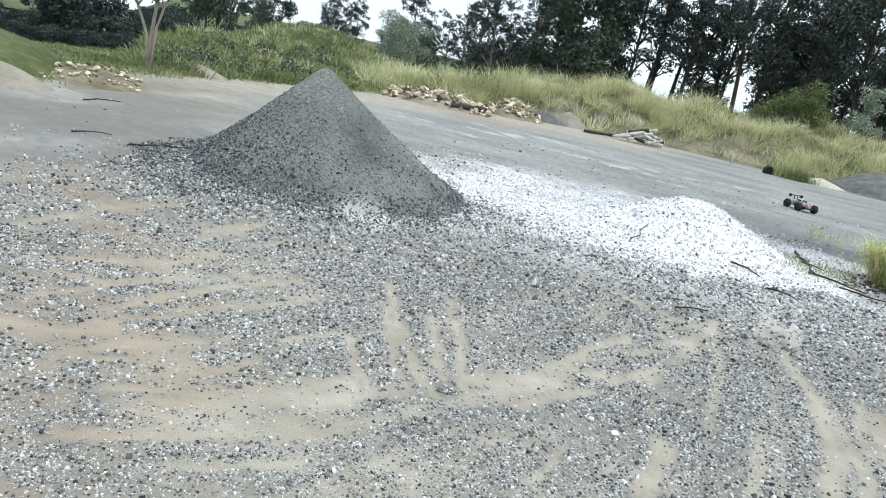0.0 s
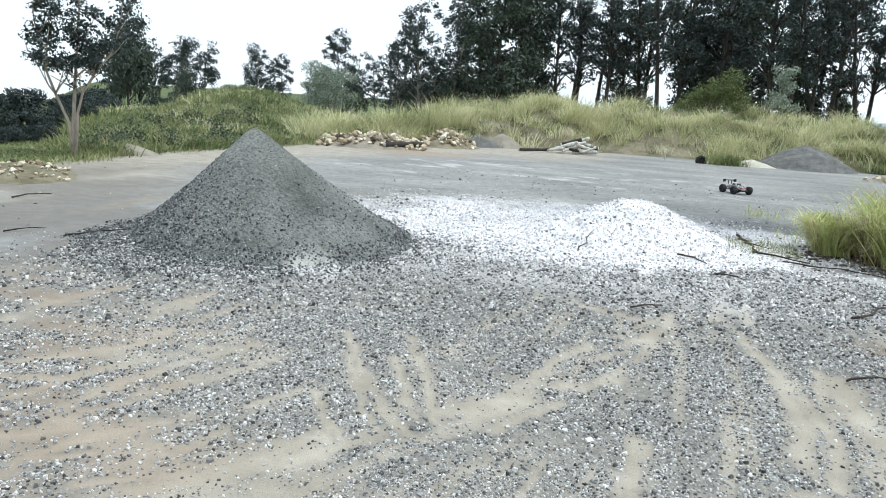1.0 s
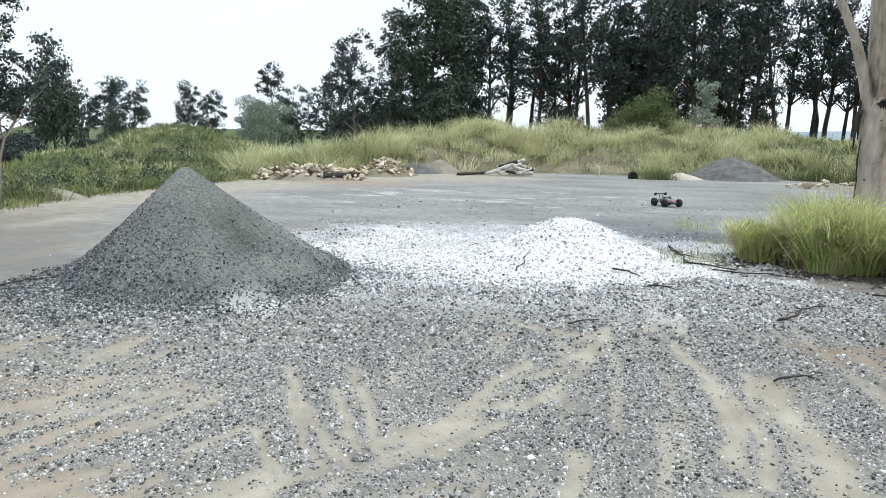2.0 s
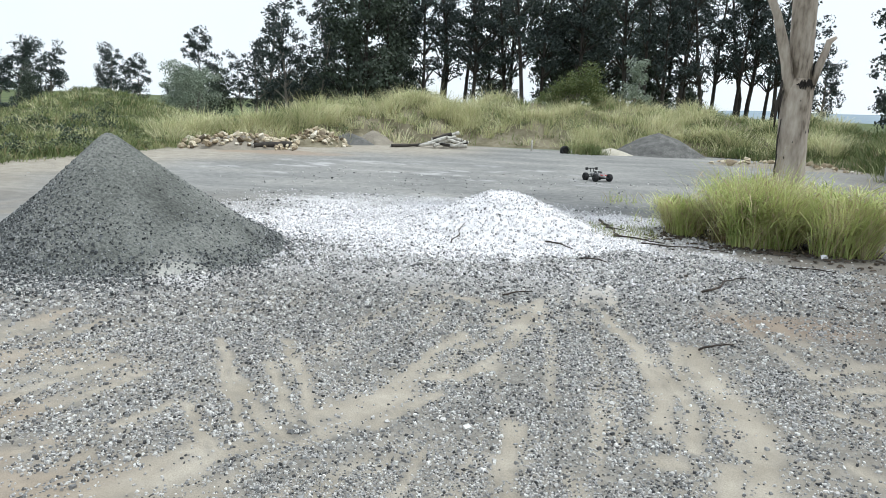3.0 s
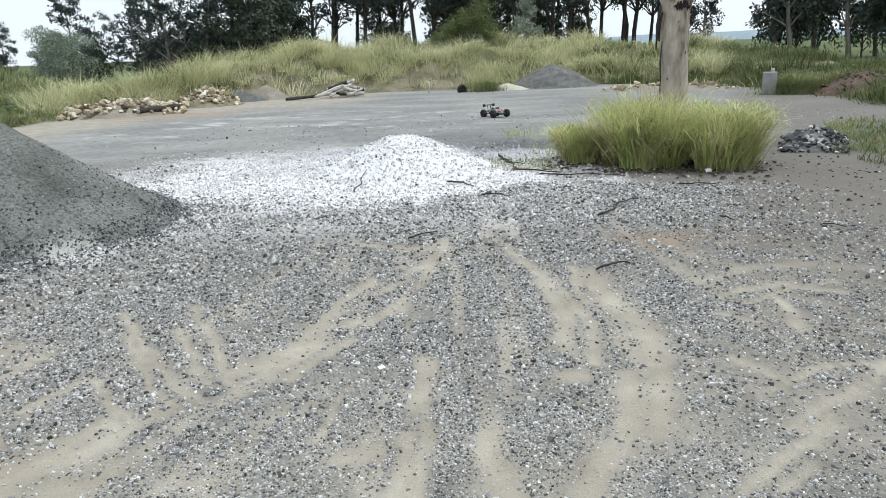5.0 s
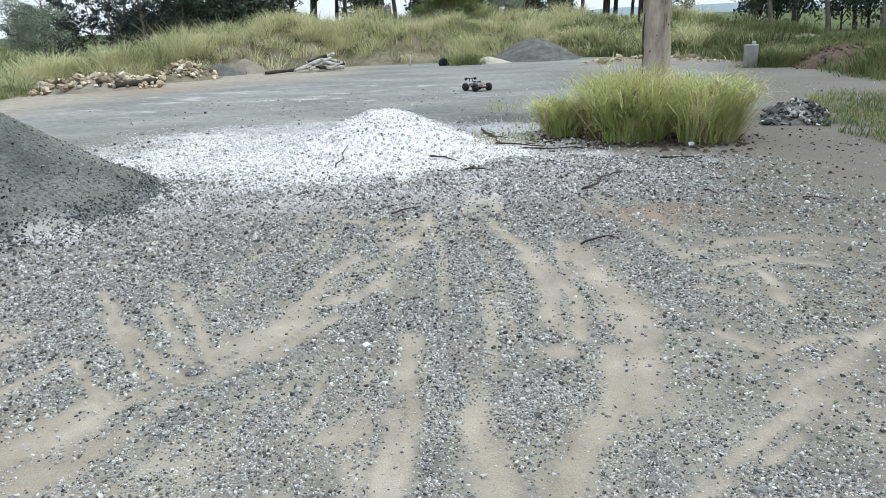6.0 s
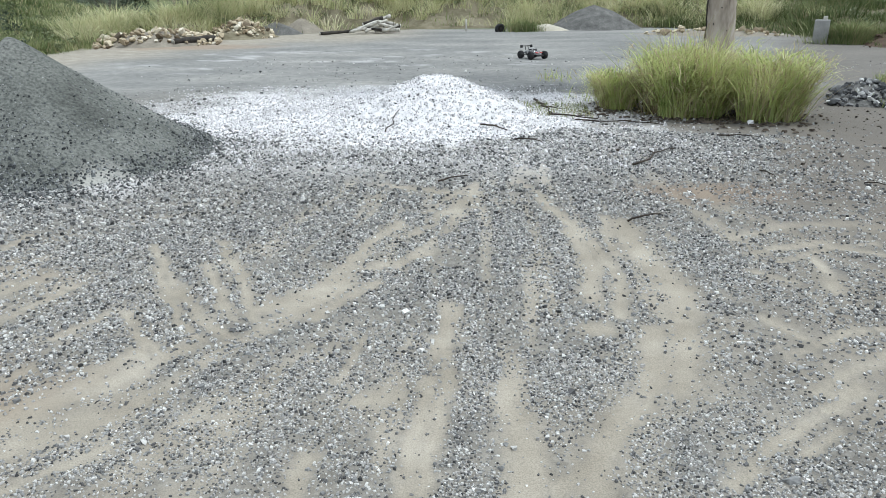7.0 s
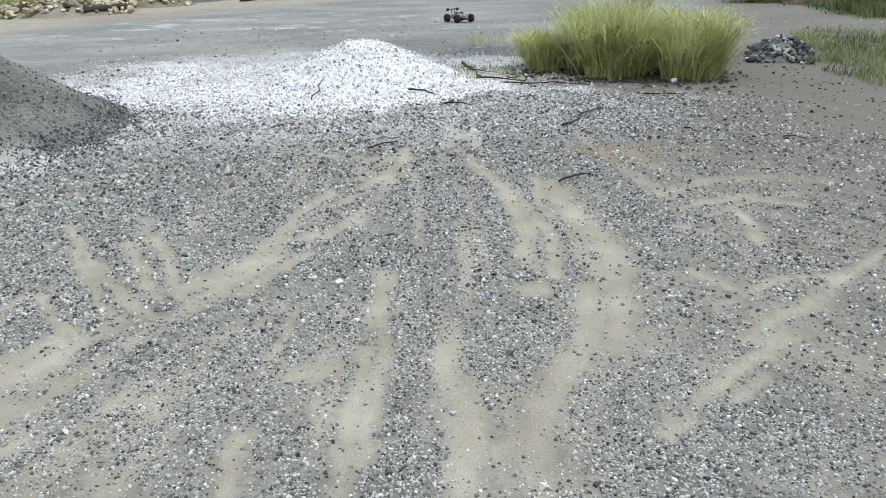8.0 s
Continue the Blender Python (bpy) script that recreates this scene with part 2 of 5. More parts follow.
M_TAN_EARTH = plain_material("tan_earth", ((0.3, (0.21, 0.185, 0.15)), (0.6, (0.29, 0.26, 0.212)), (0.85, (0.37, 0.335, 0.275))), 2.0, 0.95, bumps=0.6, depth=0.04, spread=0.6)
M_RED_EARTH = plain_material("red_earth", ((0.3, (0.07, 0.05, 0.037)), (0.6, (0.125, 0.086, 0.062)), (0.85, (0.22, 0.168, 0.132))), 2.5, 0.95, bumps=0.7, depth=0.05, spread=0.6)
M_BANK = plain_material("bank_soil_under_grass", ((0.3, (0.13, 0.115, 0.07)), (0.55, (0.21, 0.185, 0.125)), (0.8, (0.29, 0.26, 0.19))), 0.8, 0.95, bumps=0.8, depth=0.1, spread=0.7)
M_HILL = plain_material("green_hill_soil", ((0.3, (0.05, 0.065, 0.022)), (0.6, (0.09, 0.105, 0.04)), (0.85, (0.15, 0.15, 0.07))), 0.8, 0.95, bumps=0.8, depth=0.1, spread=0.7)
M_PALE_ROCK = stone_material("pale_sandstone", ((0.0, (0.12, 0.096, 0.068)), (0.2, (0.33, 0.262, 0.175)), (0.55, (0.55, 0.465, 0.33)), (0.85, (0.7, 0.62, 0.47)), (1.0, (0.8, 0.75, 0.64))), "object")
M_DARK_ROCK = stone_material("dark_basalt_rock", ((0.0, (0.035, 0.037, 0.04)), (0.45, (0.1, 0.101, 0.105)), (0.75, (0.24, 0.24, 0.242)), (0.88, (0.5, 0.495, 0.485)), (1.0, (0.72, 0.71, 0.69))), "object")
M_STRAW = blade_material("tall_grass_straw_green", ((0.0, (0.2, 0.225, 0.105)), (0.3, (0.45, 0.47, 0.245)), (0.6, (0.65, 0.645, 0.385)), (1.0, (0.82, 0.785, 0.56))), 0.7, (0.55, 0.5, 0.32), 0.2)
M_LITTER = plain_material("leaf_litter", ((0.3, (0.035, 0.028, 0.022)), (0.6, (0.09, 0.07, 0.052)), (0.85, (0.2, 0.165, 0.13))), 9.0, 0.9, bumps=0.2)
M_LUSH = blade_material("green_grass", ((0.0, (0.08, 0.11, 0.04)), (0.4, (0.17, 0.212, 0.088)), (0.75, (0.295, 0.325, 0.15)), (1.0, (0.44, 0.44, 0.24))), 0.6, (0.34, 0.3, 0.17), 0.14)
M_CLUMP = blade_material("yellow_green_grass", ((0.0, (0.21, 0.27, 0.085)), (0.35, (0.42, 0.48, 0.175)), (0.7, (0.61, 0.635, 0.29)), (1.0, (0.74, 0.72, 0.44))), 2.2, (0.5, 0.42, 0.27), 0.2)
M_BARK_PALE = plain_material("pale_gum_bark", ((0.3, (0.13, 0.105, 0.08)), (0.42, (0.31, 0.262, 0.212)), (0.58, (0.43, 0.375, 0.312)), (0.75, (0.54, 0.485, 0.415))), 2.6, 0.85, bumps=0.6, depth=0.03, stretch=(1, 1, 0.3), spread=0.5)
M_BARK_DARK = plain_material("dark_bark", ((0.3, (0.024, 0.021, 0.018)), (0.6, (0.06, 0.053, 0.046)), (0.85, (0.12, 0.108, 0.096))), 5.0, 0.9, bumps=0.8, depth=0.02, stretch=(1, 1, 0.25))
M_BARK_GREY = plain_material("grey_bark", ((0.3, (0.12, 0.105, 0.09)), (0.6, (0.22, 0.2, 0.175)), (0.85, (0.32, 0.3, 0.27))), 4.0, 0.9, bumps=0.6, depth=0.02, stretch=(1, 1, 0.25))
M_LOG_PALE = plain_material("weathered_log_wood", ((0.3, (0.22, 0.2, 0.17)), (0.45, (0.5, 0.475, 0.425)), (0.8, (0.72, 0.7, 0.645))), 4.0, 0.9, bumps=0.8, depth=0.02, stretch=(1, 1, 0.2))
M_PALE_SAND = plain_material("pale_sand", ((0.3, (0.38, 0.35, 0.28)), (0.6, (0.5, 0.465, 0.385)), (0.85, (0.6, 0.56, 0.48))), 3.0, 0.95, bumps=0.5, depth=0.02)
M_STICK = plain_material("dead_stick_bark", ((0.3, (0.028, 0.022, 0.018)), (0.6, (0.06, 0.047, 0.038)), (0.85, (0.12, 0.1, 0.08))), 20.0, 0.9, bumps=0.6, depth=0.004)
M_CONCRETE = plain_material("grey_concrete", ((0.3, (0.24, 0.24, 0.23)), (0.6, (0.32, 0.315, 0.3)), (0.85, (0.4, 0.39, 0.37))), 5.0, 0.9, bumps=0.4, depth=0.01)
M_TYRE = plain_material("black_rubber", ((0.3, (0.018, 0.018, 0.019)), (0.6, (0.03, 0.03, 0.031)), (0.85, (0.06, 0.057, 0.053))), 20.0, 0.8, bumps=0.4, depth=0.004)


def leaf_material(name, stops):
    m, n, l, b = material(name, 0.55, 0.0, 0.35)
    geo = n.new("ShaderNodeNewGeometry")
    r = ramp(n, stops)
    patch = noise_tex(n, l, 0.7, 2.0)
    avg = n.new("ShaderNodeMath")
    avg.operation = "MULTIPLY_ADD"
    l.new(geo.outputs["Random Per Island"], avg.inputs[0])
    avg.inputs[1].default_value = 0.55
    half = n.new("ShaderNodeMath")
    half.operation = "MULTIPLY"
    half.inputs[1].default_value = 0.45
    l.new(patch.outputs[0], half.inputs[0])
    l.new(half.outputs[0], avg.inputs[2])
    l.new(avg.outputs[0], r.inputs[0])
    l.new(r.outputs[0], b.inputs["Base Color"])
    return m


M_LEAF_DARK = leaf_material("dark_gum_leaves", ((0.1, (0.014, 0.021, 0.018)), (0.5, (0.034, 0.049, 0.043)), (0.8, (0.066, 0.086, 0.08)), (1.0, (0.13, 0.16, 0.155))))
M_LEAF_MID = leaf_material("grey_green_leaves", ((0.1, (0.025, 0.037, 0.022)), (0.5, (0.055, 0.075, 0.045)), (0.8, (0.09, 0.115, 0.08)), (1.0, (0.14, 0.17, 0.13))))
M_LEAF_PALE = leaf_material("pale_wattle_leaves", ((0.1, (0.13, 0.165, 0.12)), (0.5, (0.25, 0.295, 0.22)), (1.0, (0.4, 0.445, 0.36))))
M_LEAF_BUSH = leaf_material("bright_bush_leaves", ((0.1, (0.06, 0.085, 0.025)), (0.5, (0.125, 0.155, 0.052)), (1.0, (0.22, 0.245, 0.095))))
M_LEAF_WEED = leaf_material("dull_weed_leaves", ((0.1, (0.08, 0.1, 0.045)), (0.5, (0.15, 0.178, 0.08)), (0.85, (0.24, 0.26, 0.14)), (1.0, (0.34, 0.33, 0.2))))
M_STEM = blade_material("dry_grass_stems", ((0.0, (0.2, 0.15, 0.09)), (0.5, (0.36, 0.29, 0.18)), (1.0, (0.52, 0.45, 0.3))), 2.0, (0.24, 0.24, 0.1), 0.3)
M_HOLLOW_SHADE = plain_material("hollow_shade_black", ((0.3, (0.012, 0.01, 0.009)), (0.6, (0.03, 0.025, 0.022)), (0.85, (0.07, 0.058, 0.05))), 12.0, 0.95, bumps=0.6, depth=0.02)
M_LEAF_BROAD = leaf_material("dark_olive_leaves", ((0.1, (0.022, 0.032, 0.024)), (0.5, (0.058, 0.078, 0.056)), (0.8, (0.1, 0.125, 0.09)), (1.0, (0.17, 0.195, 0.15))))
M_LUSH_DARK = blade_material("dark_green_grass", ((0.0, (0.045, 0.065, 0.024)), (0.4, (0.105, 0.138, 0.055)), (0.75, (0.185, 0.215, 0.095)), (1.0, (0.29, 0.3, 0.15))), 0.6, (0.26, 0.235, 0.135), 0.1)


# ---- the yard: one sheet of ground to the horizon ----
# wheel marks: width, then the places that each runs through
ARCS = ((0.13, (-4.05, 3.30), (-4.11, 3.98), (-4.01, 4.61)), (0.09, (-3.38, 4.25), (-3.34, 4.80)),
        (0.10, (-2.71, 2.73), (-2.71, 3.12), (-2.54, 3.59), (-2.40, 3.87)), (0.10, (-3.28, 2.89), (-2.99, 3.00), (-2.91, 3.29)),
        (0.08, (-2.54, 3.01), (-2.39, 3.30)), (0.10, (-2.94, 2.31), (-2.63, 2.49), (-2.56, 2.58)),
        (0.08, (-2.50, 2.23), (-2.38, 2.58), (-2.16, 2.86)), (0.06, (-2.03, 2.51), (-1.89, 2.78)),
        (0.09, (-2.04, 2.14), (-1.70, 2.44), (-1.48, 2.66), (-1.25, 2.97)), (0.06, (-1.98, 2.10), (-1.76, 2.17)),
        (0.10, (-2.01, 1.83), (-1.89, 1.91)), (0.09, (-1.87, 1.92), (-1.59, 2.19), (-1.34, 2.48)), (0.06, (-1.57, 1.95), (-1.29, 2.20)))
SPOKES = ((0.06, (-1.72, 3.38), (-1.37, 2.93)), (0.08, (-1.55, 3.70), (-1.15, 3.15)), (0.08, (-1.54, 4.42), (-1.00, 3.30)),
        (0.06, (-1.96, 4.34), (-1.52, 3.61)), (0.09, (-0.73, 3.40), (-0.50, 3.82)), (0.08, (-0.37, 4.15), (-0.16, 4.70), (0.07, 5.81)),
        (0.14, (0.74, 4.79), (0.77, 4.15), (0.69, 3.64)), (0.08, (0.99, 5.03), (0.95, 4.32)), (0.05, (-0.46, 3.11), (-0.54, 2.75)))
FAN = ((0.06, (-1.79, 3.95), (-1.27, 3.13)), (0.07, (-1.51, 4.01), (-1.16, 3.37)), (0.05, (-1.66, 3.35), (-1.43, 2.93)),
        (0.12, (-1.60, 2.66), (-1.48, 2.93)), (0.13, (-1.58, 2.21), (-1.46, 2.42)), (0.16, (-0.86, 3.46), (-0.65, 3.79)),
        (0.11, (-0.36, 4.70), (-0.02, 5.48)), (0.10, (-0.56, 4.09), (-0.23, 4.35)), (0.09, (-0.08, 3.54), (-0.04, 2.72), (-0.11, 2.05)),
        (0.14, (0.23, 2.57), (0.25, 2.04)), (0.11, (0.60, 5.55), (0.83, 4.55), (0.89, 3.93), (0.83, 3.45)))
BROAD = ((0.25, (1.08, 4.88), (1.11, 4.19), (1.17, 3.73)), (0.21, (1.19, 3.72), (0.94, 2.74)), (0.14, (0.94, 3.24), (0.78, 2.71)),
        (0.18, (0.70, 2.58), (0.55, 2.28), (0.47, 2.03)), (0.15, (0.64, 3.27), (0.71, 3.26)), (0.11, (2.17, 4.87), (2.58, 4.92), (2.98, 4.79)),
        (0.06, (1.90, 4.19), (2.30, 4.47), (2.63, 4.55)), (0.08, (2.09, 4.17), (2.08, 3.80)), (0.07, (1.48, 2.70), (2.04, 3.08)),
        (0.06, (1.24, 2.27), (1.42, 2.40)), (0.13, (-0.63, 5.92), (0.03, 5.64)), (0.08, (-0.27, 5.21), (0.07, 5.95)), (0.07, (0.46, 6.11),
        (0.63, 5.38)))
CLOSE = ((0.09, (-0.03, 3.49), (-0.10, 3.05), (-0.13, 2.41), (-0.17, 1.85)), (0.14, (0.24, 2.71), (0.22, 2.20), (0.20, 1.82)),
        (0.12, (-1.41, 2.36), (-1.28, 2.55)), (0.17, (-1.00, 3.50), (-0.69, 3.86)), (0.15, (-0.38, 2.59), (-0.25, 2.66)),
        (0.09, (-0.52, 1.92), (-0.52, 2.16)), (0.13, (0.91, 2.95), (0.74, 2.57), (0.53, 2.20), (0.35, 2.03)), (0.09, (1.84, 2.94), (2.57, 3.51)),
        (0.07, (1.49, 2.64), (1.67, 2.72)))
LEFT = ((0.05, (-4.27, 4.04), (-4.15, 4.69)), (0.05, (-4.09, 3.60), (-4.16, 4.29)), (0.07, (-3.28, 4.12), (-3.29, 4.79)), (0.07, (-3.02, 3.83), (-2.98, 4.61)),
        (0.08, (-3.47, 3.03), (-3.00, 3.60)), (0.07, (-3.07, 2.66), (-2.84, 3.30), (-2.56, 3.83)), (0.08, (-2.74, 2.37), (-2.42, 3.09), (-2.17, 3.69)),
        (0.07, (-2.12, 2.19), (-1.79, 2.45), (-1.42, 2.78)), (0.07, (-2.46, 2.16), (-2.29, 2.40)), (0.07, (-1.97, 3.07), (-1.79, 3.39)))
RIGHT = ((0.09, (1.78, 4.65), (2.24, 4.89), (2.84, 4.87)), (0.10, (1.83, 4.37), (2.29, 4.56), (2.56, 4.33)), (0.08, (2.13, 4.27), (2.03, 3.70)),
        (0.10, (-0.48, 4.89), (-0.69, 4.15), (-0.89, 3.52)), (0.07, (1.51, 3.41), (1.65, 3.16)), (0.06, (1.67, 4.03), (1.83, 3.86)),
        (0.08, (0.93, 2.12), (1.26, 2.41), (1.65, 2.68)), (0.06, (1.51, 3.02), (1.85, 3.23), (2.21, 3.25)))
MARKS = ARCS + SPOKES + FAN + BROAD + CLOSE + LEFT + RIGHT
PILE = Vector((-4.35, 7.07, 0))          # dark heap
WHITE = Vector((-0.36, 9.45, 0))         # white heap


def stroke_mask(x, y, marks, seed, wide=1.0):
    """How far wheels have swept the stones away at places."""
    out = np.zeros_like(x)
    wx = x + 0.10 * (fbm(x * 3.5, y * 3.5, seed) - 0.5) + 0.05 * (fbm(x * 14, y * 14, seed + 2) - 0.5)
    wy = y + 0.10 * (fbm(x * 2.5, y * 2.5, seed + 5) - 0.5) + 0.05 * (fbm(x * 14, y * 14, seed + 7) - 0.5)
    for mark in marks:
        w = mark[0] * wide
        for (x0, y0), (x1, y1) in zip(mark[1:], mark[2:]):
            dx, dy = x1 - x0, y1 - y0
            t = np.clip(((wx - x0) * dx + (wy - y0) * dy) / (dx * dx + dy * dy), -0.06, 1.06)
            d = np.hypot(wx - x0 - t * dx, wy - y0 - t * dy)
            out = np.maximum(out, 1 - smooth(w * 0.05, w * 1.05, d))
    return out


def dust_patch(x, y):
    """Pale dust thrown out at the dark heap's foot."""
    d = np.hypot((x + 2.98) / 0.46, (y - 5.92) / 0.46) + 1.3 * (fbm(x * 3, y * 3, 77) - 0.5) + 0.35 * (fbm(x * 11, y * 11, 79) - 0.5)
    return smooth(1.1, 0.45, d)


def yard_edge(az):
    """Distance of the yard's far edge by azimuth in degrees."""
    return np.interp(az, (-75, -52, -48, -43.5, -39, -34, -26.6, -20, -12, -4, 8, 14, 22, 27, 32, 60), (9, 11, 13, 15.5, 17.7, 19.5, 23.4, 25, 27.5, 29, 29, 29.5, 26, 23, 18, 16))


def masks(x, y):
    """Sand, white powder, packed, rust and loose-stone density at places."""
    r = np.hypot(x, y)
    strokes = stroke_mask(x, y, MARKS, 3, 0.86)
    strokes = strokes * smooth(0.12, 0.44, 0.6 * fbm(x * 5, y * 5, 23) + 0.4 * fbm(x * 16, y * 16, 25))
    halo = stroke_mask(x, y, MARKS, 17, 2.2)
    big = fbm(x * 0.55, y * 0.55, 21)
    mid = fbm(x * 2.2, y * 2.2, 33)
    # streaks left by wheels, drawn out along the way they ran
    slant = -0.35 * smooth(0.2, -1.2, x) + 0.38 * smooth(-1.7, -3.0, x) + 0.25 * smooth(0.8, 2.6, x)
    along = x + slant * (y - 3.0) + 0.35 * (big - 0.5)
    swirl = fbm(along * 8.5, y * 1.0 + big, 41, 3)
    left = smooth(-22, -42, np.degrees(np.arctan2(x, y)) + 10 * (big - 0.5)) * smooth(7.8, 6.4, r) * smooth(-0.6, 1.4, y + 1.2 * (big - 0.5))
    right = smooth(1.1, 2.6, x) * smooth(8.5, 6.0, y)
    near = smooth(5.2, 3.0, y)
    amount = -0.09 + 0.06 * near + 0.36 * left + 0.16 * right
    sand = smooth(0.63 - amount * 0.55, 0.79 - amount * 0.5, 0.72 * swirl + 0.12 * big + 0.16 * mid + 0.15)
    speck = fbm(x * 6, y * 6, 47)
    far_left = smooth(-42, -52, np.degrees(np.arctan2(x, y)) + 8 * (mid - 0.5)) * smooth(7.4, 6.0, r + 1.5 * (big - 0.5)) * smooth(-0.6, 1.4, y + 1.2 * (mid - 0.5))
    # long low ridges of stone that passing wheels have left between bare strips
    ridges = smooth(0.36, 0.55, fbm(x * 0.9 + 0.3 * y, (y - 0.16 * x + 0.3 * (big - 0.5)) * 5.5, 71, 3))
    film = (np.clip(0.28 * near + 0.58 * left * (1 - 0.75 * ridges) + 0.36 * right + 0.35 * far_left * (1 - 0.7 * ridges), 0, 0.85) + 0.34 * halo) * smooth(0.30, 0.62, 0.45 * mid + 0.55 * speck)
    sand = np.maximum(np.maximum(sand * 0.8 * (1 - 0.55 * left * ridges), film), strokes)
    sand = sand * smooth(11.0, 8.0, y)
    loose_band = smooth(1.6, 0.7, np.abs(np.hypot(x - PILE.x, y - PILE.y) - 1.7) + 0.6 * smooth(-3.9, -4.9, x))
    sand = sand * (1 - 0.85 * loose_band * (1 - strokes))
    # white powder thrown round the white heap, thinning outwards
    ux, uy = (x + 1.25) / 2.85, (y - 9.55) / 2.55
    e = np.hypot(ux, uy) + 0.6 * (fbm(x * 1.3, y * 1.3, 55) - 0.5) + 0.5 * (fbm(x * 6, y * 6, 58) - 0.5)
    white = smooth(1.3, 0.6, e) * 0.96
    white = np.maximum(white, 0.28 * smooth(-4.2, -3.0, x) * smooth(5.7, 6.8, y) * smooth(1.95, 1.0, np.hypot((x + 1.7) / 2.5, (y - 8.6) / 2.4) + 0.8 * (fbm(x * 2.4, y * 2.4, 59) - 0.5)))
    tail = np.hypot((x - 1.35) / 0.9, (y - 11.0) / 0.5) + 0.5 * (mid - 0.5)
    white = np.maximum(white, 0.85 * smooth(1.1, 0.6, tail))
    white = np.maximum(white, 0.5 * dust_patch(x, y))
    streak = smooth(0.58, 0.74, fbm(x * 0.9, y * 2.2, 66)) * smooth(14, 15.5, y) * smooth(22, 18, y) * smooth(3, 0, x) * smooth(-9, -6, x)
    white = np.maximum(white, 0.4 * streak * smooth(0.3, 0.6, fbm(x * 4, y * 6, 68)))
    packed = smooth(10.2, 13.0, y + 1.2 * (big - 0.5)) + smooth(2.6, 4.2, x) * smooth(5.0, 6.5, y)
    packed = np.clip(np.maximum(packed, smooth(-4.8, -5.8, x + 0.8 * (big - 0.5))), 0, 1)
    deg = np.degrees(np.arctan2(x, y))
    rim = smooth(6.5, 1.5, yard_edge(deg) - r + 2.5 * (big - 0.5)) * smooth(-1, -8, deg) * smooth(10, 14, r)
    sand = np.maximum(sand, 0.85 * rim)
    rust = 0.55 * smooth(1.1, 0.3, np.hypot((x - 2.0) / 1.0, (y - 5.7) / 0.35) + 0.7 * (mid - 0.5))
    rust = np.maximum(rust, 0.5 * smooth(1.0, 0.4, np.hypot((x + 7.9) / 3, (y - 21.5) / 1.3) + 0.6 * (mid - 0.5)))
    rust = np.maximum(rust, 0.34 * np.clip(left + far_left, 0, 1) * smooth(0.2, 0.7, sand) * smooth(0.35, 0.6, fbm(x * 1.4, y * 1.4, 37)))
    loose = np.clip((1 - 0.62 * sand) * (1 - 0.88 * strokes) * (1 - 0.78 * packed) * (1 - 0.85 * white) * (1 - left * (0.34 - 0.34 * ridges)) * (1 - 0.75 * smooth(-4.7, -5.8, x + 0.8 * (big - 0.5))), 0.03, 1)
    dirt = 0.85 * smooth(17, 24, deg + 10 * (mid - 0.5)) * smooth(4.6, 6.6, r + 1.2 * (big - 0.5)) * smooth(16, 12, r)
    dirt = np.maximum(dirt, 0.8 * smooth(1.25, 0.6, np.hypot((x - 2.9) / 1.5, (y - 9.3) / 1.1) + 0.8 * (mid - 0.5)))
    # browner dirt at both sides, with the lens's corner darkening painted in
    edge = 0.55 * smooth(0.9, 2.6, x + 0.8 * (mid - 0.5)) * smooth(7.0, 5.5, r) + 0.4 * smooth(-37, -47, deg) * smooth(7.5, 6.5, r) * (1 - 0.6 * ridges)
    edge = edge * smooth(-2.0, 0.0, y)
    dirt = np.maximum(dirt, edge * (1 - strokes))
    dirt = np.maximum(dirt, 0.6 * smooth(-31, -42, deg + 8 * (big - 0.5)) * smooth(6.0, 7.5, r) * smooth(17, 14, r) * smooth(0.25, 0.55, fbm(x * 0.8, y * 0.8, 35)))
    # far right ground: darkening from lens falloff, put into the colour as dirt
    dirt = np.maximum(dirt, 0.7 * smooth(19, 25, deg + 4 * (mid - 0.5)) * smooth(12, 14.5, r) * smooth(28, 25, r))
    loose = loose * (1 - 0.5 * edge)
    # half-buried stones beside the broad track and towards the bare dirt
    buried = smooth(0.9, 1.7, x + 0.9 * (mid - 0.5) + 0.4 * (big - 0.5)) * smooth(7.6, 6.2, y) * smooth(-1.0, 0.5, y)
    fade = smooth(15, 27, deg + 12 * (mid - 0.5)) * smooth(5.0, 6.6, r + 1.0 * (big - 0.5)) * smooth(-1.0, 0.5, y)
    patchy = smooth(0.62, 0.4, 0.6 * mid + 0.4 * speck)
    loose = loose * (1 - (0.04 + 0.38 * patchy) * buried) * (1 - 0.3 * fade)
    dirt = np.maximum(dirt, 0.34 * buried * (0.3 + 0.7 * patchy) * (1 - strokes))
    dirt = np.maximum(dirt, 0.4 * fade)
    return sand, white, packed, rust, loose, dirt


def ground_z(x, y):
    """The yard's gentle unevenness."""
    r = np.hypot(x, y)
    fall = smooth(-41.5, -45.5, np.degrees(np.arctan2(x, y))) * np.clip(r - 32, 0, 1500) * 0.07     # the land drops away beyond the yard's end
    return -fall + smooth(30, 8, r) * (0.05 * (fbm(x * 0.5, y * 0.5, 5) - 0.5) + 0.022 * (fbm(x * 3, y * 3, 6) - 0.5)) + smooth(9, 4, r) * 0.008 * (fbm(x * 9, y * 9, 8) - 0.5)


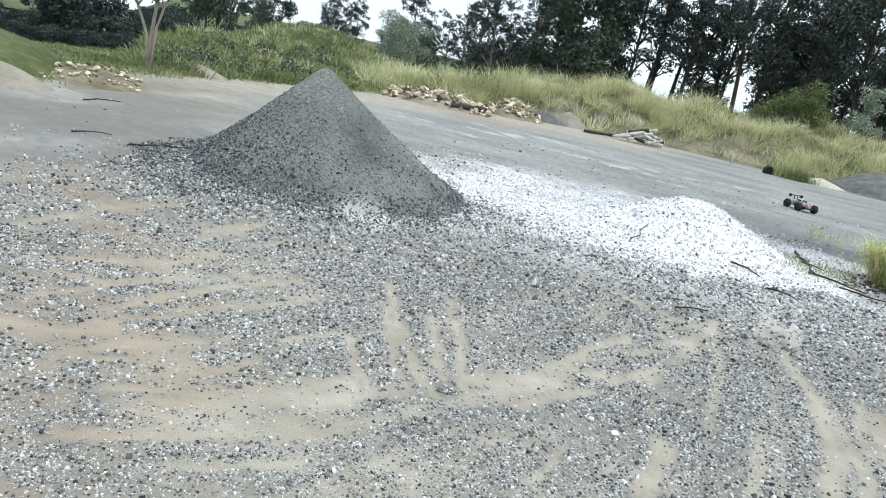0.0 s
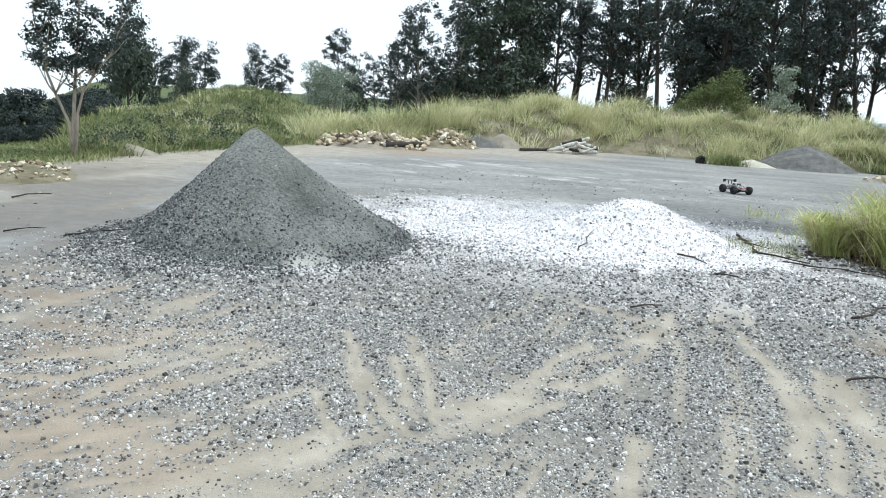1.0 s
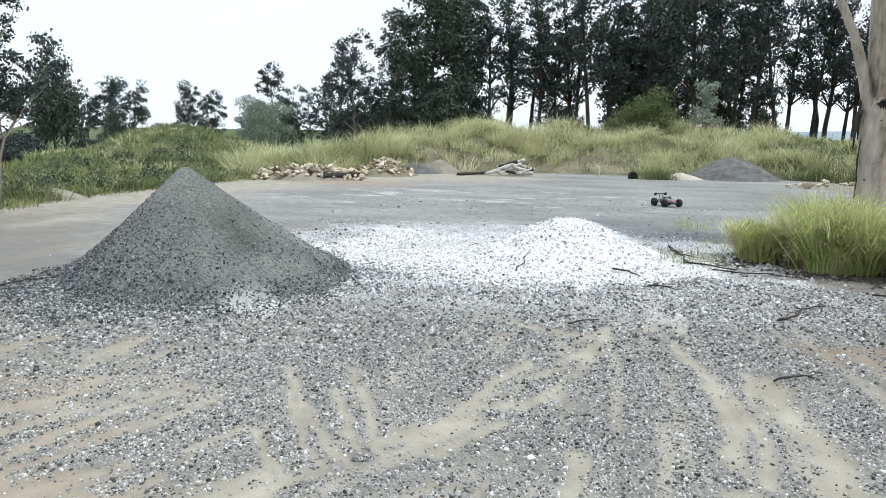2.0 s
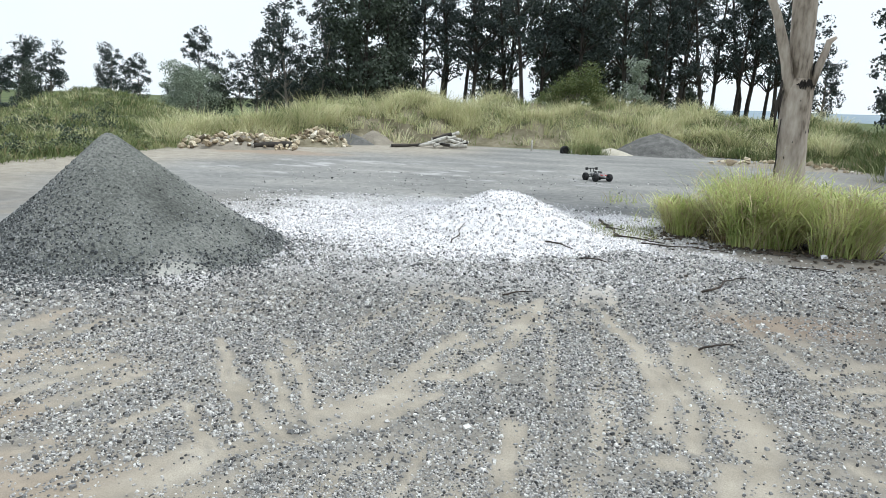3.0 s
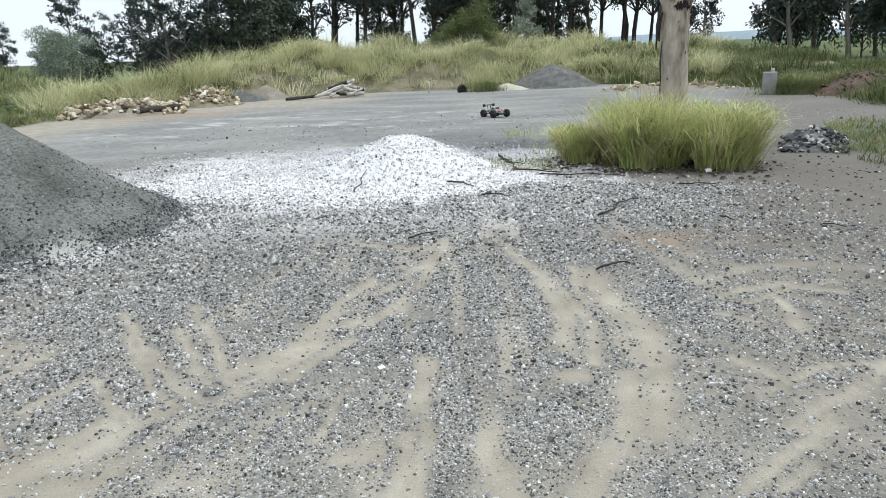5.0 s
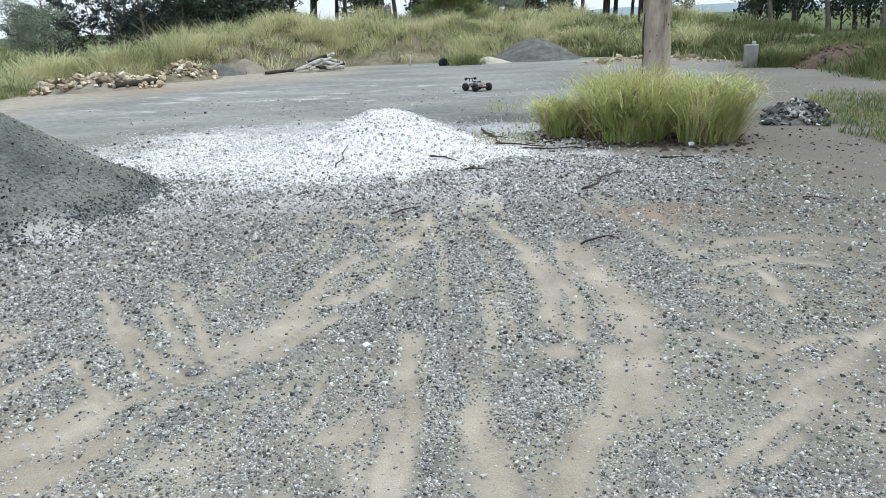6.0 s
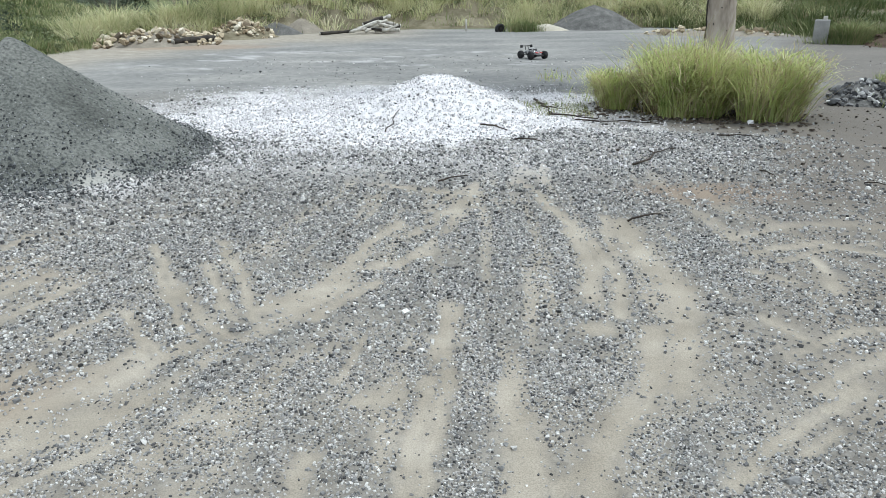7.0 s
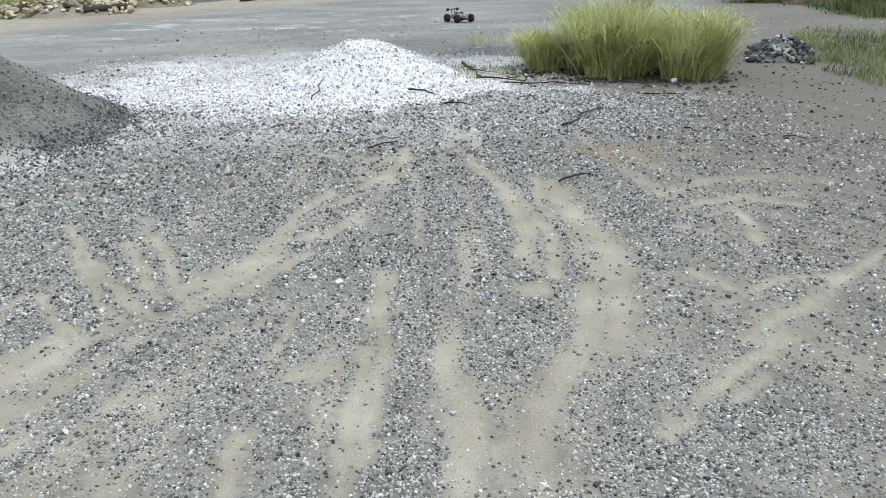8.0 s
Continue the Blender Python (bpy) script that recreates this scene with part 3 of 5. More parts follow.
def build_ground():
    az = np.concatenate([np.arange(-72, 72, 0.45), np.arange(72, 288, 4.0)])
    rr = np.concatenate([[0.35], 0.7 * 1.0145 ** np.arange(0, 285), [46, 52, 60, 75, 100, 150, 250, 500, 1000, 2000, 4000]])
    A, R = np.meshgrid(np.radians(az), rr)
    x, y = R * np.sin(A), R * np.cos(A)
    na, nr = len(az), len(rr)
    X, Y = x.ravel(), y.ravel()
    sand, white, packed, rust, loose, dirt = masks(X, Y)
    deg = np.degrees(np.arctan2(X, Y))
    edge = yard_edge(deg)
    r = np.hypot(X, Y)
    green = smooth(edge + 0.2, edge + 1.6, r + 1.6 * (fbm(X * 0.8, Y * 0.8, 91) - 0.5))
    z = ground_z(X, Y)
    z = z - smooth(9, 5, r) * 0.012 * sand
    V = np.stack([X, Y, z], 1)
    V = np.vstack([V, [[0, 0, 0]]])
    i = np.arange(nr - 1)[:, None] * na
    j = np.arange(na)[None, :]
    k = (j + 1) % na
    F = np.stack([i + j, i + k, i + na + k, i + na + j], -1).reshape(-1, 4)[:, ::-1]
    faces = F.tolist() + [(int(c), int((c + 1) % na), nr * na) for c in range(na)]
    me = raw_mesh("ground", V.tolist(), faces, M_GROUND, flat=False)
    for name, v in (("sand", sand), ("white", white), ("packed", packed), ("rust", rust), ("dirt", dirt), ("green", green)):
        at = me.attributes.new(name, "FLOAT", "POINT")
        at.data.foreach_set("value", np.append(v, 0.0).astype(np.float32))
    return tagged(new("ground", me), "flat gravel yard with grey crushed stone, tan dirt and curved wheel marks", "ground", kind="structure")


ground = build_ground()


# ---- loose stone ----
CUBE_V = np.array([(x, y, z) for x in (-1, 1) for y in (-1, 1) for z in (-1, 1)], float) * 0.5
CUBE_F = np.array([(0, 1, 3, 2), (4, 6, 7, 5), (0, 4, 5, 1), (2, 3, 7, 6), (1, 5, 7, 3)])     # no underside


CHIP_V = np.array([(x * q, y * q, z) for z, q in ((-0.42, 1.0), (0.36, 0.68)) for x, y in ((-0.5, -0.42), (0.42, -0.5), (0.5, 0.44), (-0.4, 0.5))])
CHIP_F = np.array([(0, 1, 5, 4), (1, 2, 6, 5), (2, 3, 7, 6), (3, 0, 4, 7), (4, 5, 6, 7)])


def chips(name, P, size, mat, flatness=0.85):
    """Blunt broken stones lying at P, flat underneath, all in one mesh."""
    n = len(P)
    v = CHIP_V[None] + RNG.uniform(-0.17, 0.17, (n, 8, 3)) * np.array([1, 1, 1.5])
    v = v * (size[:, None] * np.stack([RNG.uniform(0.8, 1.4, n), RNG.uniform(0.7, 1.1, n), RNG.uniform(0.75, 1.4, n) * flatness], 1))[:, None]
    a = RNG.uniform(0, 2 * np.pi, n)
    ca, sa = np.cos(a)[:, None], np.sin(a)[:, None]
    v = np.stack([v[..., 0] * ca - v[..., 1] * sa, v[..., 0] * sa + v[..., 1] * ca, v[..., 2]], -1) + P[:, None, :] + np.array([0, 0, 1.0]) * (size * 0.26)[:, None, None]
    f = (CHIP_F[None] + 8 * np.arange(n)[:, None, None]).reshape(-1, 4)
    return raw_mesh(name, v.reshape(-1, 3).tolist(), f.tolist(), mat)


def stones(name, P, size, mat, flatness=0.9):
    """Many small broken stones in one mesh: jittered blocks lying at P."""
    n = len(P)
    v = CUBE_V[None] + RNG.uniform(-0.28, 0.28, (n, 8, 3))
    sc = size[:, None] * np.stack([RNG.uniform(0.8, 1.4, n), RNG.uniform(0.7, 1.1, n), RNG.uniform(0.7, 1.2, n) * flatness], 1)
    v = v * sc[:, None]
    a, t = RNG.uniform(0, 2 * np.pi, n), RNG.normal(0, 0.35, n)
    ct, st = np.cos(t)[:, None], np.sin(t)[:, None]
    y, z = v[..., 1] * ct - v[..., 2] * st, v[..., 1] * st + v[..., 2] * ct
    ca, sa = np.cos(a)[:, None], np.sin(a)[:, None]
    x2, y2 = v[..., 0] * ca - y * sa, v[..., 0] * sa + y * ca
    v = np.stack([x2, y2, z], -1) + P[:, None, :] + np.array([0, 0, 1.0]) * (sc[:, 2] * 0.22)[:, None, None]
    f = (CUBE_F[None] + 8 * np.arange(n)[:, None, None]).reshape(-1, 4)
    return raw_mesh(name, v.reshape(-1, 3).tolist(), f.tolist(), mat)


def pile_height(x, y):
    """Height of the dark heap over the yard: a cone at its angle of rest that runs out in a soft toe."""
    dx, dy = x - PILE.x, y - PILE.y
    th = np.arctan2(dy, dx)
    rad = 1.56 + 0.22 * np.cos(th - 1.07) + 0.05 * np.cos(2 * th) + 0.14 * (fbm(3 + np.cos(th) * 1.5, 3 + np.sin(th) * 1.5, 4) - 0.5) - 0.15 * np.exp(-((th + 2.6) / 0.6) ** 2)
    s = np.hypot(dx, dy) / rad
    lin = 1.24 * (1 - np.sqrt(s * s + 0.003)) * (0.80 + 0.20 * np.clip(1 - s, 0, 1))
    core = 0.03 * np.logaddexp(0, lin / 0.03) - 0.012 - 0.09 * smooth(0.98, 1.3, s)
    rill = 0.06 * (fbm(8 + np.cos(th) * 5, 8 + np.sin(th) * 5, 14, 3) - 0.5) * np.clip(s * 2, 0, 1) * np.clip(1.2 - s, 0, 1)
    return core + rill + 0.03 * (fbm(x * 5, y * 5, 9) - 0.5) * np.clip(1.1 - s, 0, 1)


def white_height(x, y):
    """Height of the white heap: a steep small peak on a low apron."""
    dx, dy = x - WHITE.x, y - WHITE.y
    d = np.hypot(dx / 1.15, dy)
    peak = 0.46 * np.clip(1 - np.sqrt((d / 1.12) ** 2 + 0.012), 0, 1)
    skirt = 0.14 * np.clip(1 - np.hypot((x + 0.62) / 1.95, (y - 9.25) / 1.7), -0.25, 1)
    left = 0.05 * np.exp(-(((x + 2.3) / 0.8) ** 2 + ((y - 9.1) / 0.9) ** 2))
    pit = 0.10 * np.exp(-(((x - 0.62) / 0.13) ** 2 + ((y - 9.35) / 0.16) ** 2))
    return peak - pit + skirt + left + 0.04 * (fbm(x * 3, y * 3, 19) - 0.5) * smooth(0, 0.1, skirt)


def heap_mesh(name, height, cx, cy, half, step, mat, low=-0.05):
    g = np.arange(-half, half + step, step)
    X, Y = np.meshgrid(cx + g, cy + g)
    Z = height(X, Y)
    n = len(g)
    keep = Z > low
    idx = np.arange(n * n).reshape(n, n)
    q = np.stack([idx[:-1, :-1], idx[:-1, 1:], idx[1:, 1:], idx[1:, :-1]], -1)
    ok = keep[:-1, :-1] & keep[:-1, 1:] & keep[1:, 1:] & keep[1:, :-1]
    F = q[ok]
    used = np.unique(F)
    remap = np.full(n * n, -1)
    remap[used] = np.arange(len(used))
    V = np.stack([X.ravel(), Y.ravel(), Z.ravel()], 1)[used]
    return raw_mesh(name, V.tolist(), remap[F].tolist(), mat, flat=False)


dark_heap = thing("gravel_heap", "steep cone of dark grey crushed gravel heaped on the yard", "gravel heap")
core = heap_mesh("heap_core", pile_height, PILE.x, PILE.y, 2.7, 0.03, M_DARK_FINES)
co = np.empty(len(core.vertices) * 3, np.float32)
core.vertices.foreach_get("co", co)
dusty = core.attributes.new("dust", "FLOAT", "POINT")
dusty.data.foreach_set("value", (0.55 * dust_patch(co[0::3].astype(float), co[1::3].astype(float))).astype(np.float32))
part("heap_core", core, M_DARK_FINES, dark_heap)
n = 190000
px, py = PILE.x + RNG.uniform(-3.0, 3.0, n), PILE.y + RNG.uniform(-3.1, 2.4, n)
pz = pile_height(px, py)
off = np.hypot(px - PILE.x, py - PILE.y)
coarse = smooth(1.15, 0.1, pz + 0.35 * (fbm(px * 1.8, py * 1.8, 72) - 0.5))
front = smooth(0.5, -0.9, (px - PILE.x) * 0.85 + (py - PILE.y) * 0.5 + 0.6 * (fbm(px * 1.5, py * 1.5, 71) - 0.5))
toe = smooth(0.2, 0.04, pz) * smooth(1.0, 1.4, off)
share = np.maximum((0.07 + 0.75 * coarse) * (0.13 + 0.87 * front), 0.6 * toe) * smooth(2.25, 1.35, off + 0.6 * (fbm(px * 2, py * 2, 73) - 0.5) + 0.5 * smooth(-0.9, -1.8, px - PILE.x)) * (1 - 0.75 * dust_patch(px, py))
ok = RNG.uniform(0, 1, n) < share
px, py, pz = px[ok], py[ok], np.maximum(pz[ok], ground_z(px[ok], py[ok]))
size = RNG.lognormal(math.log(0.0112), 0.34, len(px)) * (0.7 + 0.5 * np.clip(1.0 - pz, 0, 1))
part("loose_gravel", chips("loose_gravel", np.stack([px, py, pz], 1), np.clip(size, 0.006, 0.032), M_DARK_STONES), M_DARK_STONES, dark_heap, "coarse dark stones on the slope", "stuff")

white_heap = thing("white_gravel_heap", "low spread-out heap of bright white crushed stone", "gravel heap")
part("heap_core", heap_mesh("heap_core", white_height, -0.75, 9.2, 3.0, 0.035, M_WHITE_FINES, -0.03), M_WHITE_FINES, white_heap)
n = 46000
px, py = RNG.uniform(-4.8, 2.6, n), RNG.uniform(6.5, 12.6, n)
_, wm, _, _, _, _ = masks(px, py)
ok = RNG.uniform(0, 1, n) < np.clip(wm * 0.85 + 0.05, 0, 0.8)
px, py = px[ok], py[ok]
pz = np.maximum(white_height(px, py), ground_z(px, py))
part("loose_gravel", chips("loose_gravel", np.stack([px, py, pz], 1), np.clip(RNG.lognormal(math.log(0.0145), 0.42, len(px)), 0.007, 0.04), M_WHITE_STONES), M_WHITE_STONES, white_heap, "white broken stones", "stuff")
n = 7000
px, py = RNG.uniform(-4.2, 1.8, n), 7.0 + 4.2 * RNG.uniform(0, 1, n) ** 1.3
pz = np.maximum(white_height(px, py), ground_z(px, py))
part("stray_gravel", chips("stray_gravel", np.stack([px, py, pz], 1), np.clip(RNG.lognormal(math.log(0.013), 0.4, n), 0.007, 0.03), M_STONES), M_STONES, white_heap, "grey stones strewn over the white", "stuff")


def scatter(n, r0, r1, a0, a1):
    r = np.sqrt(RNG.uniform(r0 * r0, r1 * r1, n))
    a = np.radians(RNG.uniform(a0, a1, n))
    return r * np.sin(a), r * np.cos(a)


def yard_stones(name, n, r0, r1, mean, spread, lo, hi, make=stones, a0=-58, a1=44):
    px, py = scatter(n, r0, r1, a0, a1)
    sand, white, packed, rust, loose, dirt = masks(px, py)
    ok = RNG.uniform(0, 1, n) < loose ** 1.3 * (0.3 + 1.3 * smooth(0.3, 0.65, 0.6 * fbm(px * 2.6, py * 2.6, 61) + 0.4 * fbm(px * 9, py * 9, 62)))
    ok &= (pile_height(px, py) < 0.02) & (white_height(px, py) < 0.03)
    px, py = px[ok], py[ok]
    s = np.clip(RNG.lognormal(math.log(mean), spread, len(px)) * (1 + 0.25 * smooth(4.5, 8.0, np.hypot(px, py))), lo, hi)     # coarser towards the heaps
    return tagged(new(name, make(name, np.stack([px, py, ground_z(px, py) - 0.002 - smooth(9, 5, np.hypot(px, py)) * 0.012 * sand[ok]], 1), s, M_STONES)), "loose grey crushed stones strewn over the yard", "gravel", kind="stuff")


yard_stones("gravel", 112000, 1.4, 3.0, 0.0078, 0.28, 0.0035, 0.017, chips, -66, 52)
yard_stones("gravel", 112000, 3.0, 5.2, 0.0106, 0.29, 0.0045, 0.022, chips, -64, 50)
yard_stones("gravel", 26000, 3.6, 7.4, 0.0085, 0.25, 0.004, 0.014, chips, 8, 48)
yard_stones("gravel", 500, 1.4, 5.2, 0.0175, 0.22, 0.012, 0.026)
yard_stones("gravel", 86000, 5.2, 8.6, 0.0138, 0.32, 0.006, 0.034, chips)
yard_stones("gravel", 28000, 8.6, 18.0, 0.0140, 0.45, 0.008, 0.05, chips, -60, 60)
yard_stones("gravel", 4000, 0.2, 1.4, 0.0085, 0.36, 0.004, 0.018, chips)
yard_stones("gravel", 9000, 0.2, 5.2, 0.0115, 0.36, 0.005, 0.024, chips, 52, 294)


# ---- grassy bank behind the yard and the green hill beside it ----
def bank_surface(az, u):
    """Places on the bank: azimuth in degrees, u from 0 at the foot over 1 at the crest to 2 behind."""
    foot = yard_edge(az) + 0.9 + 0.9 * (fbm(az * 0.35, az * 0 + 2.0, 31) - 0.5)
    crest_z = np.interp(az, (-30, -26.4, -24, -21, -17, -12, -8.7, -5, 0, 5, 13, 16, 21, 24.6, 28, 31, 45), (0.1, 0.2, 0.5, 0.80, 1.15, 1.4, 1.65, 1.55, 1.65, 1.6, 1.45, 1.30, 1.0, 0.8, 0.55, 0.45, 0.4))
    depth = np.interp(az, (-30, -22, -12, 20, 45), (3.0, 5.0, 7.5, 8.0, 7.0))
    up = np.sin(np.clip(u, 0, 1) * np.pi / 2) ** 1.15
    z = crest_z * np.where(u <= 1, up, 1 - 0.5 * (u - 1))
    lumps = fbm(az * 0.9, u * 3.2, 39, 3) - 0.5
    z = z * (0.86 + 0.30 * fbm(az * 0.45, u * 1.6, 37)) + 0.85 * lumps * smooth(0.02, 0.25, u) * np.clip(crest_z, 0, 1) - 0.06 * (u < 0.02)
    d = foot + depth * u
    a = np.radians(az)
    return np.stack([d * np.sin(a), d * np.cos(a), z], -1)


def hill_surface(az, u):
    foot = yard_edge(az) + 0.5 + 0.7 * (fbm(az * 0.4, az * 0 + 5.0, 43) - 0.5)
    crest_d = np.interp(az, (-75, -50, -44, -41, -37, -33, -28, -24, -20), (24, 24, 25, 29, 32, 35, 38, 40, 40))
    crest_z = np.interp(az, (-75, -50, -45.6, -44, -42.5, -40, -36.7, -35, -33.2, -30.3, -27.8, -25, -22, -19), (0.0, 0.0, 0.0, 0.06, 0.25, 0.52, 0.80, 1.2, 1.48, 1.45, 1.0, 0.4, 0.2, 0.05))
    up = smooth(0, 1, np.clip(u, 0, 1)) * 0.55 + 0.45 * np.clip(u, 0, 1)
    z = crest_z * np.where(u <= 1, up, 1 - 0.5 * (u - 1)) * (0.85 + 0.32 * fbm(az * 0.5, u * 2.0, 47)) - 0.06 * (u < 0.02)
    d = foot + (crest_d - foot) * u
    a = np.radians(az)
    return np.stack([d * np.sin(a), d * np.cos(a), z], -1)


def slope_mesh(name, surf, a0, a1, mat):
    az, u = np.meshgrid(np.arange(a0, a1, 0.4), np.linspace(0, 2, 41))
    P = surf(az, u)
    rows, cols = az.shape
    i = np.arange(rows * cols).reshape(rows, cols)
    F = np.stack([i[:-1, :-1], i[:-1, 1:], i[1:, 1:], i[1:, :-1]], -1).reshape(-1, 4)
    return raw_mesh(name, P.reshape(-1, 3).tolist(), F.tolist(), mat, flat=False)


tagged(new("bank", slope_mesh("bank", bank_surface, -29, 44, M_BANK)), "long earth bank overgrown with tall straw-green grass", "bank", kind="structure")
tagged(new("hill", slope_mesh("hill", hill_surface, -74, -19, M_HILL)), "low rounded hill covered in green grass and weeds", "hill", kind="structure")


def blades(name, P, length, width, mat, lean=0.5, levels=3, away=None, tilts=(0.25, 0.2)):
    """Grass: bent, tapering strips growing at P, all in one mesh."""
    n = len(P)
    a = RNG.uniform(0, 2 * np.pi, n) if away is None else away + RNG.normal(0, 0.7, n)
    tilt = np.abs(RNG.normal(*tilts, n))
    bend = lean * RNG.uniform(0.4, 1.6, n)
    hx, hy = np.cos(a), np.sin(a)
    face = a + np.pi / 2 + RNG.normal(0, 0.5, n)
    wx, wy = np.cos(face), np.sin(face)
    rows = []
    for k in range(levels + 1):
        s = k / levels
        out = length * (np.sin(tilt) * s + bend * 0.55 * s * s)
        up = length * (np.cos(tilt) * s - bend * 0.32 * s * s * s)
        w = width * (1 - s) ** 0.7 * 0.5 + 0.0008
        c = P + np.stack([hx * out, hy * out, up], 1)
        e = np.stack([wx * w, wy * w, np.zeros(n)], 1)
        rows += [c - e, c + e]
    V = np.stack(rows, 1)
    base = np.arange(n)[:, None, None] * (2 * levels + 2)
    q = np.array([(2 * k, 2 * k + 1, 2 * k + 3, 2 * k + 2) for k in range(levels)])
    F = (base + q[None]).reshape(-1, 4)
    return raw_mesh(name, V.reshape(-1, 3).tolist(), F.tolist(), mat, flat=False)


def tufts(n, per, spread, surf, a0, a1, u0, u1, thin=None):
    """Blade feet gathered in tufts on a slope."""
    az, u = RNG.uniform(a0, a1, n), u0 + (u1 - u0) * RNG.uniform(0, 1, n) ** 1.3
    if thin is not None:
        ok = RNG.uniform(0, 1, n) < thin(az, u)
        az, u = az[ok], u[ok]
    P = surf(az, u)
    h = RNG.uniform(0.6, 1.25, len(P))
    P = np.repeat(P, per, 0) + np.concatenate([RNG.normal(0, spread, (len(P) * per, 2)), np.zeros((len(P) * per, 1))], 1)
    return P, np.repeat(h, per)


def bank_cover(az, u):
    bare = (u < 0.30 + 0.25 * (fbm(az * 0.5, u * 0 + 1.0, 51) - 0.5)) & (az < 2) | (np.abs(az + 12.4) < 2.0) & (u < 0.46)
    return np.where(bare, 0.10, np.where(u < 0.15, 0.4, 1.0))


def tussocks(n, per, spread, surf, a0, a1, u0, u1, thin=None):
    """Tussocks whose blades lean outwards: feet, heights and headings."""
    P, h = tufts(n, 1, 0.0, surf, a0, a1, u0, u1, thin)
    rise = smooth(0.34, 0.62, fbm(P[:, 0] * 0.8, P[:, 1] * 0.8, 57, 3))
    P, rise = P[(keep := RNG.uniform(0, 1, len(P)) < 0.3 + 0.7 * rise)], rise[keep]
    m = len(P)
    h = np.repeat((RNG.lognormal(0, 0.25, m) * (0.45 + 0.85 * rise)).clip(0.3, 1.6), per)
    out = RNG.normal(0, 1, (m * per, 2)) * np.repeat(RNG.uniform(0.6, 1.4, m), per)[:, None] * spread
    Q = np.repeat(P, per, 0) + np.concatenate([out, np.zeros((m * per, 1))], 1)
    return Q, h, np.arctan2(out[:, 1], out[:, 0])


P, h = tufts(2800, 9, 0.2, bank_surface, -28, 22, 0.02, 1.1, bank_cover)
tagged(new("grass", blades("grass", P, 0.42 * h * RNG.uniform(0.6, 1.1, len(h)), RNG.uniform(0.016, 0.032, len(h)), M_LUSH, 0.7, 2)), "green undergrowth of grass on the bank", "grass", kind="stuff")
P, h, w = tussocks(1500, 58, 0.24, bank_surface, -28, 21, 0.03, 1.1, bank_cover)
tagged(new("grass", blades("grass", P, 0.72 * h * RNG.uniform(0.4, 1.15, len(h)), RNG.uniform(0.012, 0.026, len(h)), M_STRAW, 1.1, 3, w)), "tall straw-green tussock grass covering the bank", "grass", kind="stuff")
P, h, w = tussocks(1500, 40, 0.26, bank_surface, 12, 43, 0.0, 1.3)
tagged(new("grass", blades("grass", P, 0.36 * h * RNG.uniform(0.5, 1.1, len(h)), np.full(len(h), 0.03), M_LUSH_DARK, 0.6, 2, w)), "dark green long grass on the slope behind the gum tree", "grass", kind="stuff")
P, h, w = tussocks(45, 40, 0.2, bank_surface, 11, 26, 0.0, 1.2)
tagged(new("grass", blades("grass", P, 0.45 * h * RNG.uniform(0.5, 1.1, len(h)), np.full(len(h), 0.022), M_STRAW, 0.8, 3, w)), "straw-coloured tussocks among the green slope", "grass", kind="stuff")
P, h = tufts(5200, 9, 0.19, hill_surface, -70, -20, 0.0, 1.15)
h = h * (0.3 + 0.7 * smooth(-46, -42, np.degrees(np.arctan2(P[:, 0], P[:, 1]))))
tagged(new("grass", blades("grass", P, 0.24 * h * RNG.uniform(0.5, 1.1, len(h)), np.full(len(h), 0.028), M_LUSH, 0.7, 2)), "short green grass covering the hill", "grass", kind="stuff")
P, h, w = tussocks(260, 30, 0.22, hill_surface, -41, -22, 0.1, 1.05)
tagged(new("grass", blades("grass", P, 0.3 * h * RNG.uniform(0.5, 1.1, len(h)), RNG.uniform(0.014, 0.026, len(h)), M_STRAW, 0.9, 2, w)), "paler dry tussocks dotted over the green hill", "grass", kind="stuff")
P, h, w = tussocks(420, 34, 0.2, hill_surface, -44, -21, 0.03, 1.12)
tagged(new("weeds", blades("weeds", P, 0.36 * h * RNG.uniform(0.4, 1.1, len(h)), np.full(len(h), 0.03), M_LUSH, 0.9, 2, w)), "green leafy weeds scattered over the hill", "weeds", kind="stuff")


# ---- trees ----
def limb_path(start, way, length, droop, steps=6, jig=0.12):
    p, d, out = Vector(start), Vector(way).normalized(), [Vector(start)]
    for _ in range(steps):
        d = (d + Vector((random.gauss(0, jig), random.gauss(0, jig), random.gauss(0, jig * 0.5) + droop))).normalized()
        p = p + d * (length / steps)
        out.append(p.copy())
    return out


def leaf_cards(name, centres, radius, per, size, mat, hang=0.3):
    """A crown: small drooping leaf sprays, each a bent pair of faces, in clumps."""
    C = np.repeat(np.array(centres), per, 0)
    R = np.repeat(np.array(radius), per)
    n = len(C)
    v = RNG.normal(0, 1, (n, 3))
    v /= np.linalg.norm(v, axis=1, keepdims=True)
    P = C + v * (R * RNG.uniform(0.15, 1.0, n) ** 0.6)[:, None] * np.array([1, 1, 0.72])
    s = size * RNG.uniform(0.5, 1.35, n)
    d = RNG.normal(0, 1, (n, 3)) + np.array([0, 0, -hang])
    d /= np.linalg.norm(d, axis=1, keepdims=True)
    e = np.cross(d, RNG.normal(0, 1, (n, 3)))
    e /= np.linalg.norm(e, axis=1, keepdims=True)
    f = np.cross(d, e)
    L, W = s[:, None], s[:, None] * RNG.uniform(0.22, 0.5, n)[:, None]
    V = np.stack([P, P + d * L * 0.5 + e * W, P + d * L + f * W * 0.5, P + d * L * 0.5 - e * W + f * W * 0.3], 1)
